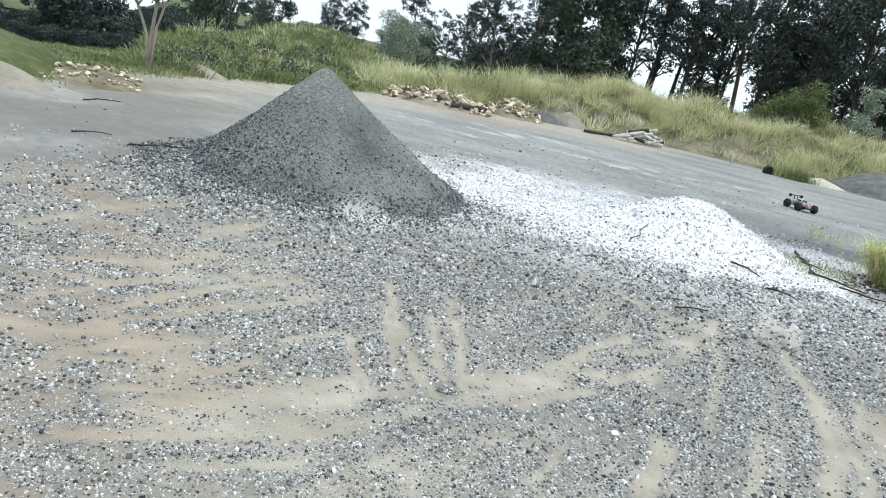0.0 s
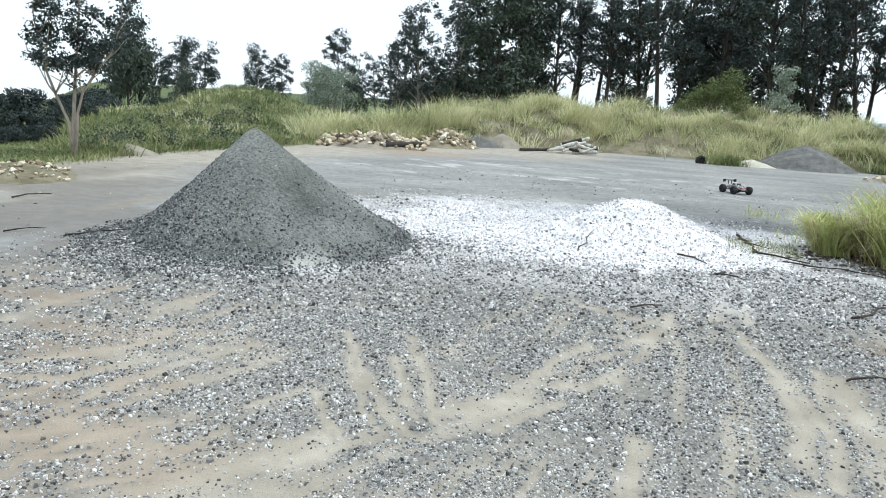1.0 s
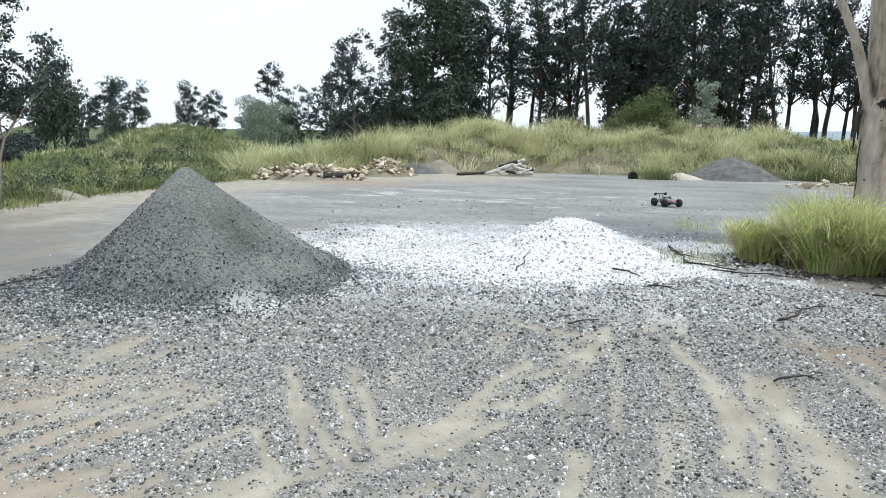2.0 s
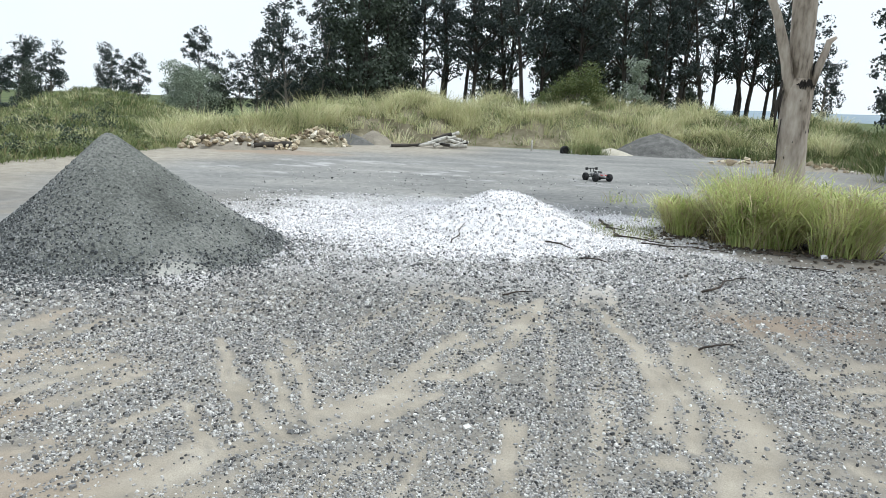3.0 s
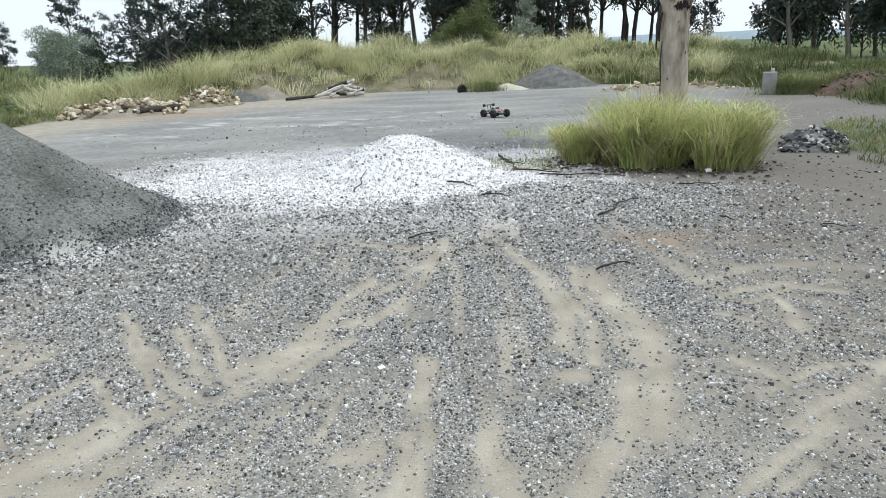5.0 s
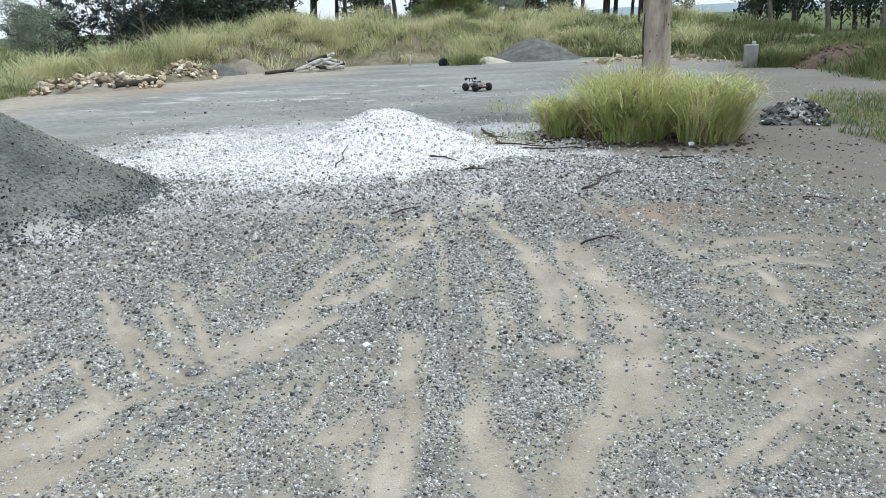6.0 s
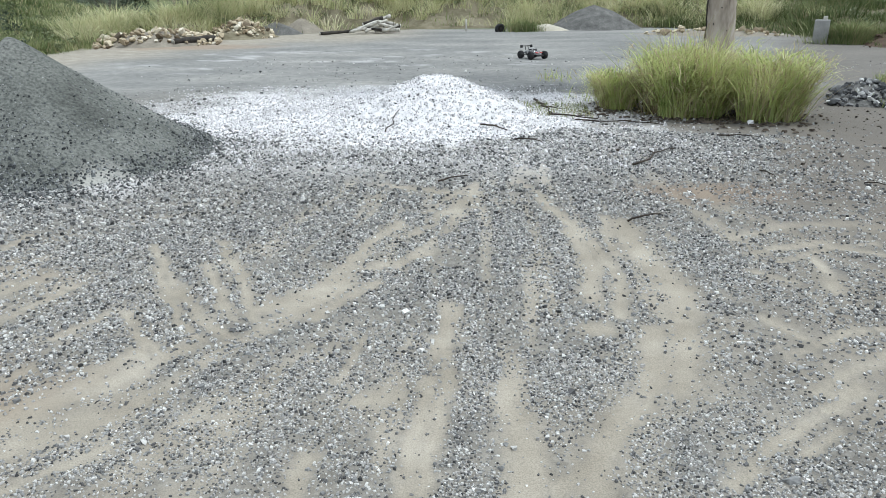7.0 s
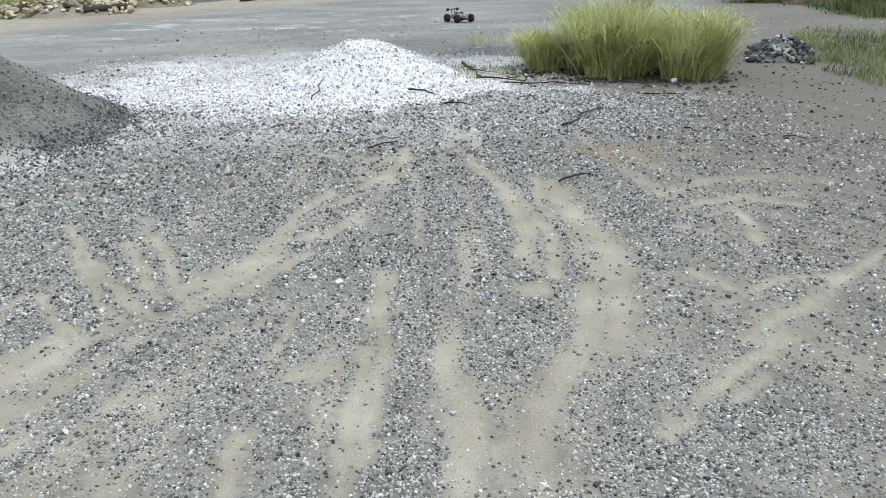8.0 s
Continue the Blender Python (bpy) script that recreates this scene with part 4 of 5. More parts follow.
    F = np.array([(0, 1, 2), (0, 2, 3)])[None] + 4 * np.arange(n)[:, None, None]
    return raw_mesh(name, V.reshape(-1, 3).tolist(), F.reshape(-1, 3).tolist(), mat)


def make_tree(seed, height, bole, spread, clumps, per, leaf, bark, leaves, label, name="tree", rad=0.55, stems=1, lean=0.0, low=0.35):
    """A gum: bole, rising limbs and clumps of leaves out at the limbs' ends."""
    random.seed(seed)
    t = thing(name, label, "tree")
    ends = []
    for st in range(stems):
        bm = bmesh.new()
        a0 = random.uniform(0, 2.0) + st * 6.28 / stems
        top = height * random.uniform(0.78, 0.9)
        way = (math.cos(a0) * 0.2 * (stems > 1) + lean, math.sin(a0) * 0.2 * (stems > 1), 1)
        trunk = limb_path((math.cos(a0) * bole * 0.7 * (stems > 1), math.sin(a0) * bole * 0.7 * (stems > 1), -0.08), way, top, 0.02, 9, 0.05)
        tube(bm, trunk, [bole * (1.25 if i == 0 else 1) * (1 - 0.085 * i) for i in range(10)], 7, 0.12)
        ends.append(trunk[-1])
        k = max(5, int(clumps / stems * 0.45))
        for j in range(k):
            i = random.randint(max(2, int(10 * low)), 9)
            a = random.uniform(0, 6.3)
            up = random.uniform(0.5, 1.3)
            ln = spread * random.uniform(0.55, 1.15) * (1.25 - 0.06 * i)
            path = limb_path(trunk[i], (math.cos(a), math.sin(a), up), ln, 0.05, 5, 0.16)
            r = bole * (1 - 0.085 * i) * 0.55
            tube(bm, path, [r * (1 - 0.16 * q) for q in range(6)], 4)
            ends += [path[-1], path[-1], path[3]]
        part("trunk" if stems == 1 else "stem", bm, bark, t, "", "" if stems == 1 else "stuff")
    pts, radii = [], []
    for _ in range(clumps):
        e = random.choice(ends)
        pts.append((e.x + random.gauss(0, rad * 0.7), e.y + random.gauss(0, rad * 0.7), e.z + random.gauss(0, rad * 0.6)))
        radii.append(rad * random.uniform(0.55, 1.35))
    part("crown", leaf_cards("crown", pts, radii, per, leaf, leaves), leaves, t)
    return t


def plant(src, az, d, scale=1.0, z=0.0, turn=0.0, squash=1.0):
    p = polar(az, d, z)
    return copy_thing(src, pose(p.x, p.y, p.z, 0, 0, turn) @ Matrix.Diagonal((scale, scale, scale * squash, 1)))


GUM = "tall dark gum tree in the belt behind the bank"
gums = [make_tree(11 + i, 11.0 + 1.0 * i, 0.17, 2.0, 88 + 6 * i, 40, 0.165, M_BARK_DARK, M_LEAF_DARK, GUM, rad=0.42, low=0.30 + 0.06 * (i % 3)) for i in range(5)]
for g in gums:
    tagged(g, group="gum trees behind the bank")
random.seed(5)
spots = [(-9.0 + k * 1.5 + random.uniform(-0.5, 0.5), random.uniform(48, 57)) for k in range(18)]
spots += [(5.0 + k * 1.9 + random.uniform(-0.5, 0.5), random.uniform(58, 66)) for k in range(7)]
spots += [(-15.5 + k * 4.2 + random.uniform(-0.9, 0.9), random.uniform(60, 72)) for k in range(7)]
for i, g in enumerate(gums):
    p = polar(*spots[i])
    g.matrix_world = pose(p.x, p.y, -0.1, 0, 0, 70 * i)
for i, (az, d) in enumerate(spots[5:]):
    plant(gums[random.randrange(5)], az, d, random.uniform(0.88, 1.2), -0.1, random.uniform(0, 360))
# broad trees leafy down to the ground, closing the belt in places
broad = [make_tree(21 + i, 11.5 + i, 0.2, 2.3, 120, 62, 0.215, M_BARK_DARK, M_LEAF_BROAD, "broad dense dark tree leafy down to the bank", rad=0.62, low=0.03) for i in range(2)]
for i, g in enumerate(broad):
    tagged(g, group="broad trees of the belt")
    p = polar((-13.2, 2.6)[i], (51, 52)[i])
    g.matrix_world = pose(p.x, p.y, -0.2, 0, 0, 70 * i)
for az, d, s in ((-14.4, 54, 0.9), (-11.4, 53, 1.0), (-12.4, 58, 1.15), (-3.9, 58, 0.85), (1.2, 55, 1.0), (4.4, 56, 1.05), (8.6, 60, 0.8)):
    plant(broad[random.randrange(2)], az, d, s, -0.2, random.uniform(0, 360))

# the belt's end, where it falls away to lighter, smaller trees
mids = [make_tree(31 + i, 6.2 + 0.8 * i, 0.10, 1.45, 66, 46, 0.13, M_BARK_GREY, M_LEAF_DARK, "slender airy gum tree at the end of the belt", rad=0.33, low=0.2) for i in range(3)]
for i, g in enumerate(mids):
    tagged(g, group="smaller gum trees")
    p = polar((-21.2, -18.9, -16.5)[i], (58, 56, 55)[i])
    g.matrix_world = pose(p.x, p.y, -0.1, 0, 0, 50 * i) @ Matrix.Scale((1.05, 1.32, 1.08)[i], 4)
for az, d, s in ((-22.2, 62, 0.62), (-18.2, 60, 1.12), (-15.6, 58, 1.2), (-20.5, 62, 1.15), (19.6, 62, 0.82), (18.3, 64, 1.3),
                 (24.3, 60, 1.3), (25.4, 56, 1.4), (26.8, 61, 1.45), (28.9, 57, 1.3), (30.4, 60, 1.4), (32.0, 56, 1.3)):
    plant(mids[random.randrange(3)], az, d, s, -0.1, random.uniform(0, 360))

# open row of smaller trees beyond the hill
smalls = [make_tree(51 + i, 5.6, 0.1, 1.35, 70, 56, 0.14, M_BARK_GREY, M_LEAF_DARK, "bushy dark green tree beyond the hill", rad=0.38, low=0.12) for i in range(3)]
for i, g in enumerate(smalls):
    tagged(g, group="trees beyond the hill")
    p = polar((-36.9, -34.8, -31.0)[i], (66, 66, 76)[i])
    g.matrix_world = pose(p.x, p.y, -0.1, 0, 0, 40 * i) @ Matrix.Scale((1.0, 0.96, 1.02)[i], 4)
for az, d, s in ((-37.8, 68, 0.75), (-35.9, 70, 0.85), (-29.3, 78, 0.88), (-30.1, 80, 0.78), (-31.6, 80, 0.7), (-25.2, 72, 1.25), (-26.2, 76, 0.8), (-40.9, 60, 0.5), (-27.0, 80, 0.5)):
    plant(smalls[random.randrange(3)], az, d, s, -0.1, random.uniform(0, 360))
# dark undergrowth that closes the belt low down
under = make_tree(61, 4.2, 0.1, 1.7, 64, 60, 0.185, M_BARK_DARK, M_LEAF_BROAD, "dark bushy tree filling the belt behind the bank", rad=0.6, low=0.05)
tagged(under, group="undergrowth of the belt")
p = polar(-17.2, 62)
under.matrix_world = pose(p.x, p.y, -0.3, 0, 0, 0)
for i in range(14):
    az = -20.5 + i * 1.0 if i < 12 else -3 + (i - 12) * 5.0
    plant(under, az + random.uniform(-0.3, 0.3), random.uniform(62, 78), random.uniform(0.7, 1.05), -0.3, random.uniform(0, 360))
for az, d, s in ((10.4, 62, 0.62), (11.2, 66, 0.7), (8.2, 64, 0.55), (-39.9, 52, 0.84), (-39.2, 54, 0.76), (-40.5, 55, 0.7), (-36.2, 62, 0.5), (-24.7, 60, 0.5), (-23.7, 62, 0.62), (24.5, 62, 1.0), (25.6, 58, 1.15), (26.9, 63, 1.1), (29.6, 58, 0.8), (31.2, 60, 1.2), (33.0, 58, 1.2)):
    plant(under, az, d, s, -0.5, random.uniform(0, 360), 1.5)
# dense dark trees low at the far end
dense = [make_tree(71 + i, 1.9, 0.12, 1.5, 60, 80, 0.16, M_BARK_DARK, M_LEAF_DARK, "broad dense dark tree behind the far mounds", rad=0.5, low=0.03) for i in range(2)]
for i, g in enumerate(dense):
    tagged(g, group="dense trees at the yard's end")
    p = polar((-46.6, -49.0)[i], (25, 23)[i])
    g.matrix_world = pose(p.x, p.y, -0.15, 0, 0, 40 * i) @ Matrix.Scale(0.5, 4)
for az, d, s in ((-44.6, 26, 0.56), (-45.4, 24, 0.52), (-51.8, 22, 0.46), (-54.5, 22, 0.52), (-57, 23, 0.6), (-48.0, 26, 0.54), (-61, 24, 0.7), (-47.4, 24, 0.5), (-50.4, 24, 0.48), (-53.2, 25, 0.52),
                 (-46.0, 21, 0.4), (-47.2, 20.6, 0.38), (-48.2, 20, 0.38), (-49.3, 20, 0.38), (-50.2, 19.4, 0.36), (-51.4, 19.4, 0.37), (-52.4, 19, 0.38), (-53.6, 19, 0.4), (-54.6, 19, 0.42), (-45.2, 22, 0.42),
                 (-44.0, 31, 0.66), (-43.0, 32, 0.7), (-42.0, 33, 0.72), (-41.0, 35, 0.76), (-38.2, 42, 0.8), (-37.2, 44, 0.8), (-42.6, 36, 0.92), (-43.5, 36, 0.85), (-41.7, 40, 1.0), (-44.3, 34, 0.7)):
    plant(dense[random.randrange(2)], az, d, s, -0.15, random.uniform(0, 360))
# pale wattle in front of the row, bright bush on the bank
wattle = make_tree(81, 2.7, 0.08, 1.3, 44, 230, 0.09, M_BARK_GREY, M_LEAF_PALE, "pale feathery wattle bush between hill and bank", "wattle", rad=0.6, stems=3, low=0.02)
p = polar(-25.5, 46)
wattle.matrix_world = pose(p.x, p.y, -0.1, 0, 0, 0)
plant(wattle, -26.4, 47, 0.8, -0.1, 130)
bush = make_tree(91, 1.75, 0.05, 1.15, 50, 170, 0.09, M_BARK_GREY, M_LEAF_BUSH, "round bright green bush on top of the grassy bank", "bush", rad=0.42, stems=4, low=0.05)
p = polar(2.7, 37.0)
bush.matrix_world = pose(p.x, p.y, 1.5, 0, 0, 0)
for az, d, s in ((1.0, 38, 0.62), (4.6, 38, 0.66)):
    plant(bush, az, d, s, 1.35, 200 * s)
sapling = make_tree(95, 2.6, 0.05, 0.7, 24, 130, 0.095, M_BARK_GREY, M_LEAF_PALE, "thin pale-leaved sapling on the bank", "sapling", rad=0.36, low=0.2)
p = polar(7.0, 38)
sapling.matrix_world = pose(p.x, p.y, 1.3, 0, 0, 0)

# many-stemmed gum at the edge of the yard
def edge_gum(az, d):
    random.seed(103)
    t = thing("gum_tree", "gum tree with several pale spreading stems at the yard's edge", "tree", polar(az, d), -az)
    stems = (((0, 0, -0.1), (0.0, 0, 0.3), (-0.05, 0, 0.7), (-0.27, 0.1, 1.25), (-0.42, 0.1, 1.7), (-0.55, 0.2, 2.3), (-0.62, 0.3, 2.9)),
             ((0.01, 0, -0.1), (0.03, 0.02, 0.6), (0.06, 0.05, 1.1), (0.1, 0.1, 1.6), (0.16, 0.1, 2.3), (0.22, 0.1, 3.1), (0.3, 0.1, 4.0)),
             ((0.05, -0.02, -0.1), (0.09, -0.02, 0.5), (0.12, -0.05, 0.9), (0.22, -0.1, 1.3), (0.42, -0.15, 1.65), (0.68, -0.2, 2.0), (0.95, -0.2, 2.5)))
    ends = []
    for k, pts in enumerate(stems):
        bm = bmesh.new()
        pts = [Vector(p) for p in pts]
        r = (0.032, 0.038, 0.029)[k]
        tube(bm, pts, [r * q for q in (1.3, 1.05, 0.95, 0.8, 0.66, 0.5, 0.25)], 9, 0.1)
        for p in pts[3:]:
            for _ in range(4):
                q = random.uniform(0, 6.3)
                path = limb_path(p, (math.cos(q), math.sin(q), random.uniform(0.6, 1.4)), random.uniform(0.5, 0.95), 0.05, 4, 0.18)
                tube(bm, path, [0.02, 0.016, 0.012, 0.009, 0.005], 5)
                ends += [path[-1], path[2]]
        part("stem", bm, M_BARK_PALE, t)
    pts = [(e.x + random.gauss(0, 0.12), e.y + random.gauss(0, 0.15), e.z + random.gauss(0, 0.12)) for e in ends for _ in range(2) if e.z > 1.75 and e.x > -0.75]
    part("crown", leaf_cards("crown", pts, [random.uniform(0.12, 0.27) for _ in pts], 68, 0.06, M_LEAF_DARK), M_LEAF_DARK, t)


edge_gum(-43.6, 17.0)


# ---- the big gum on this side ----
def big_gum():
    random.seed(3)
    t = thing("gum_tree", "big pale-barked gum tree with a forked trunk rising from tall grass", "tree")
    bm = bmesh.new()
    mid = Vector((4.03, 12.5, 0))
    drop = Vector((0, 0, -0.2))     # the fork sits low

    def way(*v):
        return [mid + Vector(q) for q in v]

    def up(*v):
        return [mid + drop + Vector(q) for q in v]
    tube(bm, way((0.09, 0, -0.1), (0.07, 0, 0.15), (0.04, 0, 0.6), (0.0, 0, 1.3), (-0.01, 0, 1.75), (-0.01, 0, 2.0), (0.02, 0, 2.16), (0.03, 0, 2.26)), [0.31, 0.25, 0.225, 0.222, 0.235, 0.235, 0.19, 0.05], 22, 0.05)
    right = up((0.03, 0.02, 1.8), (0.01, 0.02, 2.3), (-0.03, 0.02, 2.9), (-0.06, 0.02, 3.7), (-0.08, 0.08, 4.4), (0.0, 0.2, 5.3), (0.2, 0.4, 6.4), (0.4, 0.4, 7.5))
    tube(bm, right, [0.16, 0.175, 0.18, 0.178, 0.17, 0.14, 0.11, 0.06], 18, 0.05)
    left = up((-0.10, -0.02, 1.75), (-0.16, -0.07, 2.2), (-0.27, -0.09, 2.65), (-0.36, -0.09, 2.95), (-0.48, -0.09, 3.33), (-0.72, -0.08, 3.85), (-0.95, 0, 4.8), (-1.1, 0.2, 5.9))
    tube(bm, left, [0.105, 0.088, 0.078, 0.082, 0.062, 0.056, 0.05, 0.04], 14, 0.12)
    tube(bm, up((0.13, -0.06, 2.2), (0.21, -0.08, 2.5), (0.31, -0.08, 2.82), (0.34, -0.06, 2.95), (0.45, -0.03, 3.02)), [0.085, 0.062, 0.05, 0.045, 0.025], 10, 0.12)
    part("trunk", bm, M_BARK_PALE, t)
    bm = bmesh.new()
    ends = []
    for src in (right[5:], left[6:]):
        for p0 in src:
            for _ in range(4):
                a = random.uniform(0, 6.3)
                path = limb_path(p0, (math.cos(a), math.sin(a), random.uniform(0.5, 1.2)), random.uniform(1.2, 2.4), 0.03, 5, 0.15)
                tube(bm, path, [0.05, 0.042, 0.034, 0.026, 0.018, 0.01], 6)
                ends += [path[-1], path[3]]
    part("limb", bm, M_BARK_GREY, t)
    pts = [(e.x + random.gauss(0, 0.3), e.y + random.gauss(0, 0.3), max(e.z + random.gauss(0, 0.3), 5.0)) for e in ends for _ in range(2)]
    part("crown", leaf_cards("crown", pts, [random.uniform(0.3, 0.6) for _ in pts], 45, 0.17, M_LEAF_MID), M_LEAF_MID, t)
    bm = bmesh.new()
    for x0, x1, z0, z1, r in ((-0.27, -0.33, 2.36, 1.62, 0.024), (-0.25, -0.28, 2.2, 1.75, 0.018), (-0.23, -0.24, 1.75, 1.1, 0.012), (-0.225, -0.225, 1.2, 0.7, 0.01)):
        f = mid + drop + Vector((0, -0.08, 0))
        tube(bm, [f + Vector((x0, 0, z0)), f + Vector(((x0 + x1) / 2 - 0.015, 0, (z0 + z1) / 2)), f + Vector((x1, -0.01, z1))], [r * 0.6, r * 1.3, r * 0.4], 6, 0.4)
    part("bark_strip", bm, M_BARK_DARK, t, "dark peeling bark strips")
    # hollow where the limbs part: its shade is laid on as near-black sheets
    bm = bmesh.new()
    for a0, a1, z0, z1, r0, r1, cols in ((-28, 62, 2.03, 2.15, 0.240, 0.200, 26), (38, 84, 2.12, 2.44, 0.192, 0.190, 12)):
        low, high = [], []
        for k in range(cols):
            a = radians(a0 + (a1 - a0) * k / (cols - 1))
            rag = math.sin(math.pi * k / (cols - 1)) ** 0.5
            zl = (z0 + z1) / 2 - (z1 - z0) * rag * random.uniform(0.1, 0.95)
            zh = (z0 + z1) / 2 + (z1 - z0) * rag * random.uniform(0.1, 0.75) + 0.004
            for ring, z, r in ((low, zl, r0), (high, zh, r1)):
                ring.append(bm.verts.new(mid + Vector((r * math.sin(a), -r * math.cos(a), z))))
        for k in range(cols - 1):
            bm.faces.new((low[k], low[k + 1], high[k + 1], high[k]))
    bmesh.ops.solidify(bm, geom=list(bm.faces), thickness=0.012)
    part("hollow", bm, M_HOLLOW_SHADE, t, "black sheets painting the shade of a hollow in the fork")
    for dx, z, w, h in ((-0.02, 1.84, 0.02, 0.012), (0.19, 1.38, 0.008, 0.035), (0.13, 1.36, 0.007, 0.02), (-0.06, 1.2, 0.008, 0.012), (-0.15, 0.95, 0.01, 0.02), (0.05, 0.85, 0.008, 0.014)):
        bm = bmesh.new()
        at = mid + Vector((dx, -math.sqrt(0.226 ** 2 - dx * dx) + 0.004, z))
        bmesh.ops.create_icosphere(bm, subdivisions=2, radius=1, matrix=Matrix.Translation(at) @ Matrix.Diagonal((w, 0.016, h, 1)))
        part("knot", bm, M_BARK_DARK, t, "dark knot in the bark")
    return t


big_gum()

# tall grass round its foot
def clump(groups, per, ring=0.06):
    """Fountain-like tussocks along a low ridge: blade feet, heights and headings."""
    feet, tall, way = [], [], []
    for t0, t1, count, h0 in groups:
        t, w = RNG.uniform(t0, t1, count), RNG.uniform(-1, 1, count)
        half = 0.58 * np.sqrt(np.clip(1 - t * t * 0.8, 0.08, 1))
        x, y = 2.95 + t * 1.0 + 0.5 * w * half, 9.62 - t * 0.64 + 0.866 * w * half
        h = h0 * RNG.uniform(0.6, 1.15, count) * (1 - 0.2 * np.abs(2 * (t - t0) / (t1 - t0) - 1) ** 3)
        off = RNG.normal(0, ring, (count * per, 2))
        feet.append(np.stack([np.repeat(x, per) + off[:, 0], np.repeat(y, per) + off[:, 1], np.zeros(count * per)], 1))
        tall.append(np.repeat(h, per))
        way.append(np.arctan2(off[:, 1], off[:, 0]))
    return np.concatenate(feet), np.concatenate(tall), np.concatenate(way)


GROUPS = ((-1.02, -0.78, 7, 0.54), (-0.46, 0.24, 21, 0.98), (0.58, 0.94, 11, 0.92))
P, h, w = clump(GROUPS, 40)
tagged(new("grass", blades("grass", P, h * RNG.uniform(0.5, 1.0, len(h)), RNG.uniform(0.005, 0.008, len(h)), M_STEM, 0.3, 3, w)), "thin brown stems standing in the tall grass", "grass", kind="stuff")
P, h, w = clump(GROUPS, 110, 0.06)
tagged(new("grass", blades("grass", P, h * RNG.uniform(0.4, 1.2, len(h)) ** 0.9, RNG.uniform(0.009, 0.017, len(h)), M_CLUMP, 0.48, 5, w + RNG.normal(0, 0.5, len(w)), (0.22, 0.2))), "dense clump of tall arching yellow-green grass in front of the gum tree", "grass", kind="stuff")
# leaves set along the arching stems
P, h, w = clump(GROUPS, 520, 0.07)
up = RNG.uniform(0.12, 1.0, len(h)) ** 0.85
reach = h * (0.16 * up + 0.21 * up * up) * RNG.uniform(0.3, 1.5, len(h))
Q = P + np.stack([np.cos(w) * reach, np.sin(w) * reach, h * (0.95 * up - 0.16 * up ** 3) * RNG.uniform(0.8, 1.04, len(h))], 1)
tagged(new("grass", blades("grass", Q, RNG.uniform(0.07, 0.21, len(h)), RNG.uniform(0.008, 0.017, len(h)), M_CLUMP, 1.2, 3, w + RNG.normal(0, 1.1, len(w)), (0.75, 0.45))), "drooping leaf blades of the tall yellow-green grass", "grass", kind="stuff")
P, h, w = clump(GROUPS, 12)
tagged(new("grass", blades("grass", P, h * RNG.uniform(1.0, 1.3, len(h)), np.full(len(h), 0.005), M_STEM, 0.28, 4, w)), "fine seed stalks rising above the tall grass", "grass", kind="stuff")

m_at = polar(-54.6, 14.6)
x, y = m_at.x + RNG.normal(0, 0.85, 3000), m_at.y + RNG.normal(0, 0.8, 3000)
s = np.hypot((x - m_at.x) / 2.1, (y - m_at.y) / 1.9)
ok = s < 0.95
z = 0.55 * ((1 - s) * 0.55 + 0.45 * (1 - s * s))
tagged(new("grass", blades("grass", np.stack([x, y, z - 0.04], 1)[ok], RNG.uniform(0.04, 0.13, ok.sum()), np.full(ok.sum(), 0.014), M_LUSH, 0.7)), "short grass growing over the brown earth mound", "grass", kind="stuff")
# a low fringe and sparse tufts round about
x, y = RNG.uniform(1.2, 4.5, 2400), RNG.uniform(8.0, 13.5, 2400)
ok = (fbm(x * 1.2, y * 1.2, 83) > 0.50) & (y > 10.6 - 0.55 * (x - 1.5)) & (x * 0.5 + y > 9.8)
tagged(new("grass", blades("grass", np.stack([x, y, 0 * x], 1)[ok], RNG.uniform(0.06, 0.3, ok.sum()), np.full(ok.sum(), 0.012), M_CLUMP, 0.6)), "short sparse grass round the gum tree's foot", "grass", kind="stuff")
x, y = RNG.uniform(5.4, 11.0, 26000), RNG.uniform(8.0, 18.0, 26000)
az_g = np.degrees(np.arctan2(x, y))
ok = (az_g > 28.3 + 2.2 * (fbm(x, y, 87) - 0.5)) & (fbm(x * 1.5, y * 1.5, 88) > 0.42) & (np.hypot(x, y) < 15.5)
tagged(new("grass", blades("grass", np.stack([x, y, 0 * x], 1)[ok], RNG.uniform(0.06, 0.22, ok.sum()), np.full(ok.sum(), 0.013), M_LUSH, 0.8)), "low green grass beside the rock heap", "grass", kind="stuff")
t_at = polar(3.9, 27.8)
x, y = t_at.x + RNG.normal(0, 0.3, 900), t_at.y + RNG.normal(0, 0.22, 900)
tagged(new("grass", blades("grass", np.stack([x, y, 0 * x - 0.02], 1), RNG.uniform(0.2, 0.62, 900), RNG.uniform(0.012, 0.024, 900), M_LUSH, 0.7)), "green grass tuft growing beside the old tyre", "grass", kind="stuff")
x, y = RNG.uniform(0.7, 1.6, 500), RNG.uniform(9.2, 10.4, 500)
tagged(new("grass", blades("grass", np.stack([x, y, white_height(x, y).clip(0)], 1), RNG.uniform(0.03, 0.09, 500), np.full(500, 0.008), M_LUSH, 0.8)), "thin flattened grass beside the white gravel", "grass", kind="stuff")


shrub_az, shrub_u = RNG.uniform(-41, -21, 150), RNG.uniform(0.03, 0.95, 150) ** 1.3
shrubs = hill_surface(shrub_az, shrub_u) + np.array([0, 0, 0.12])
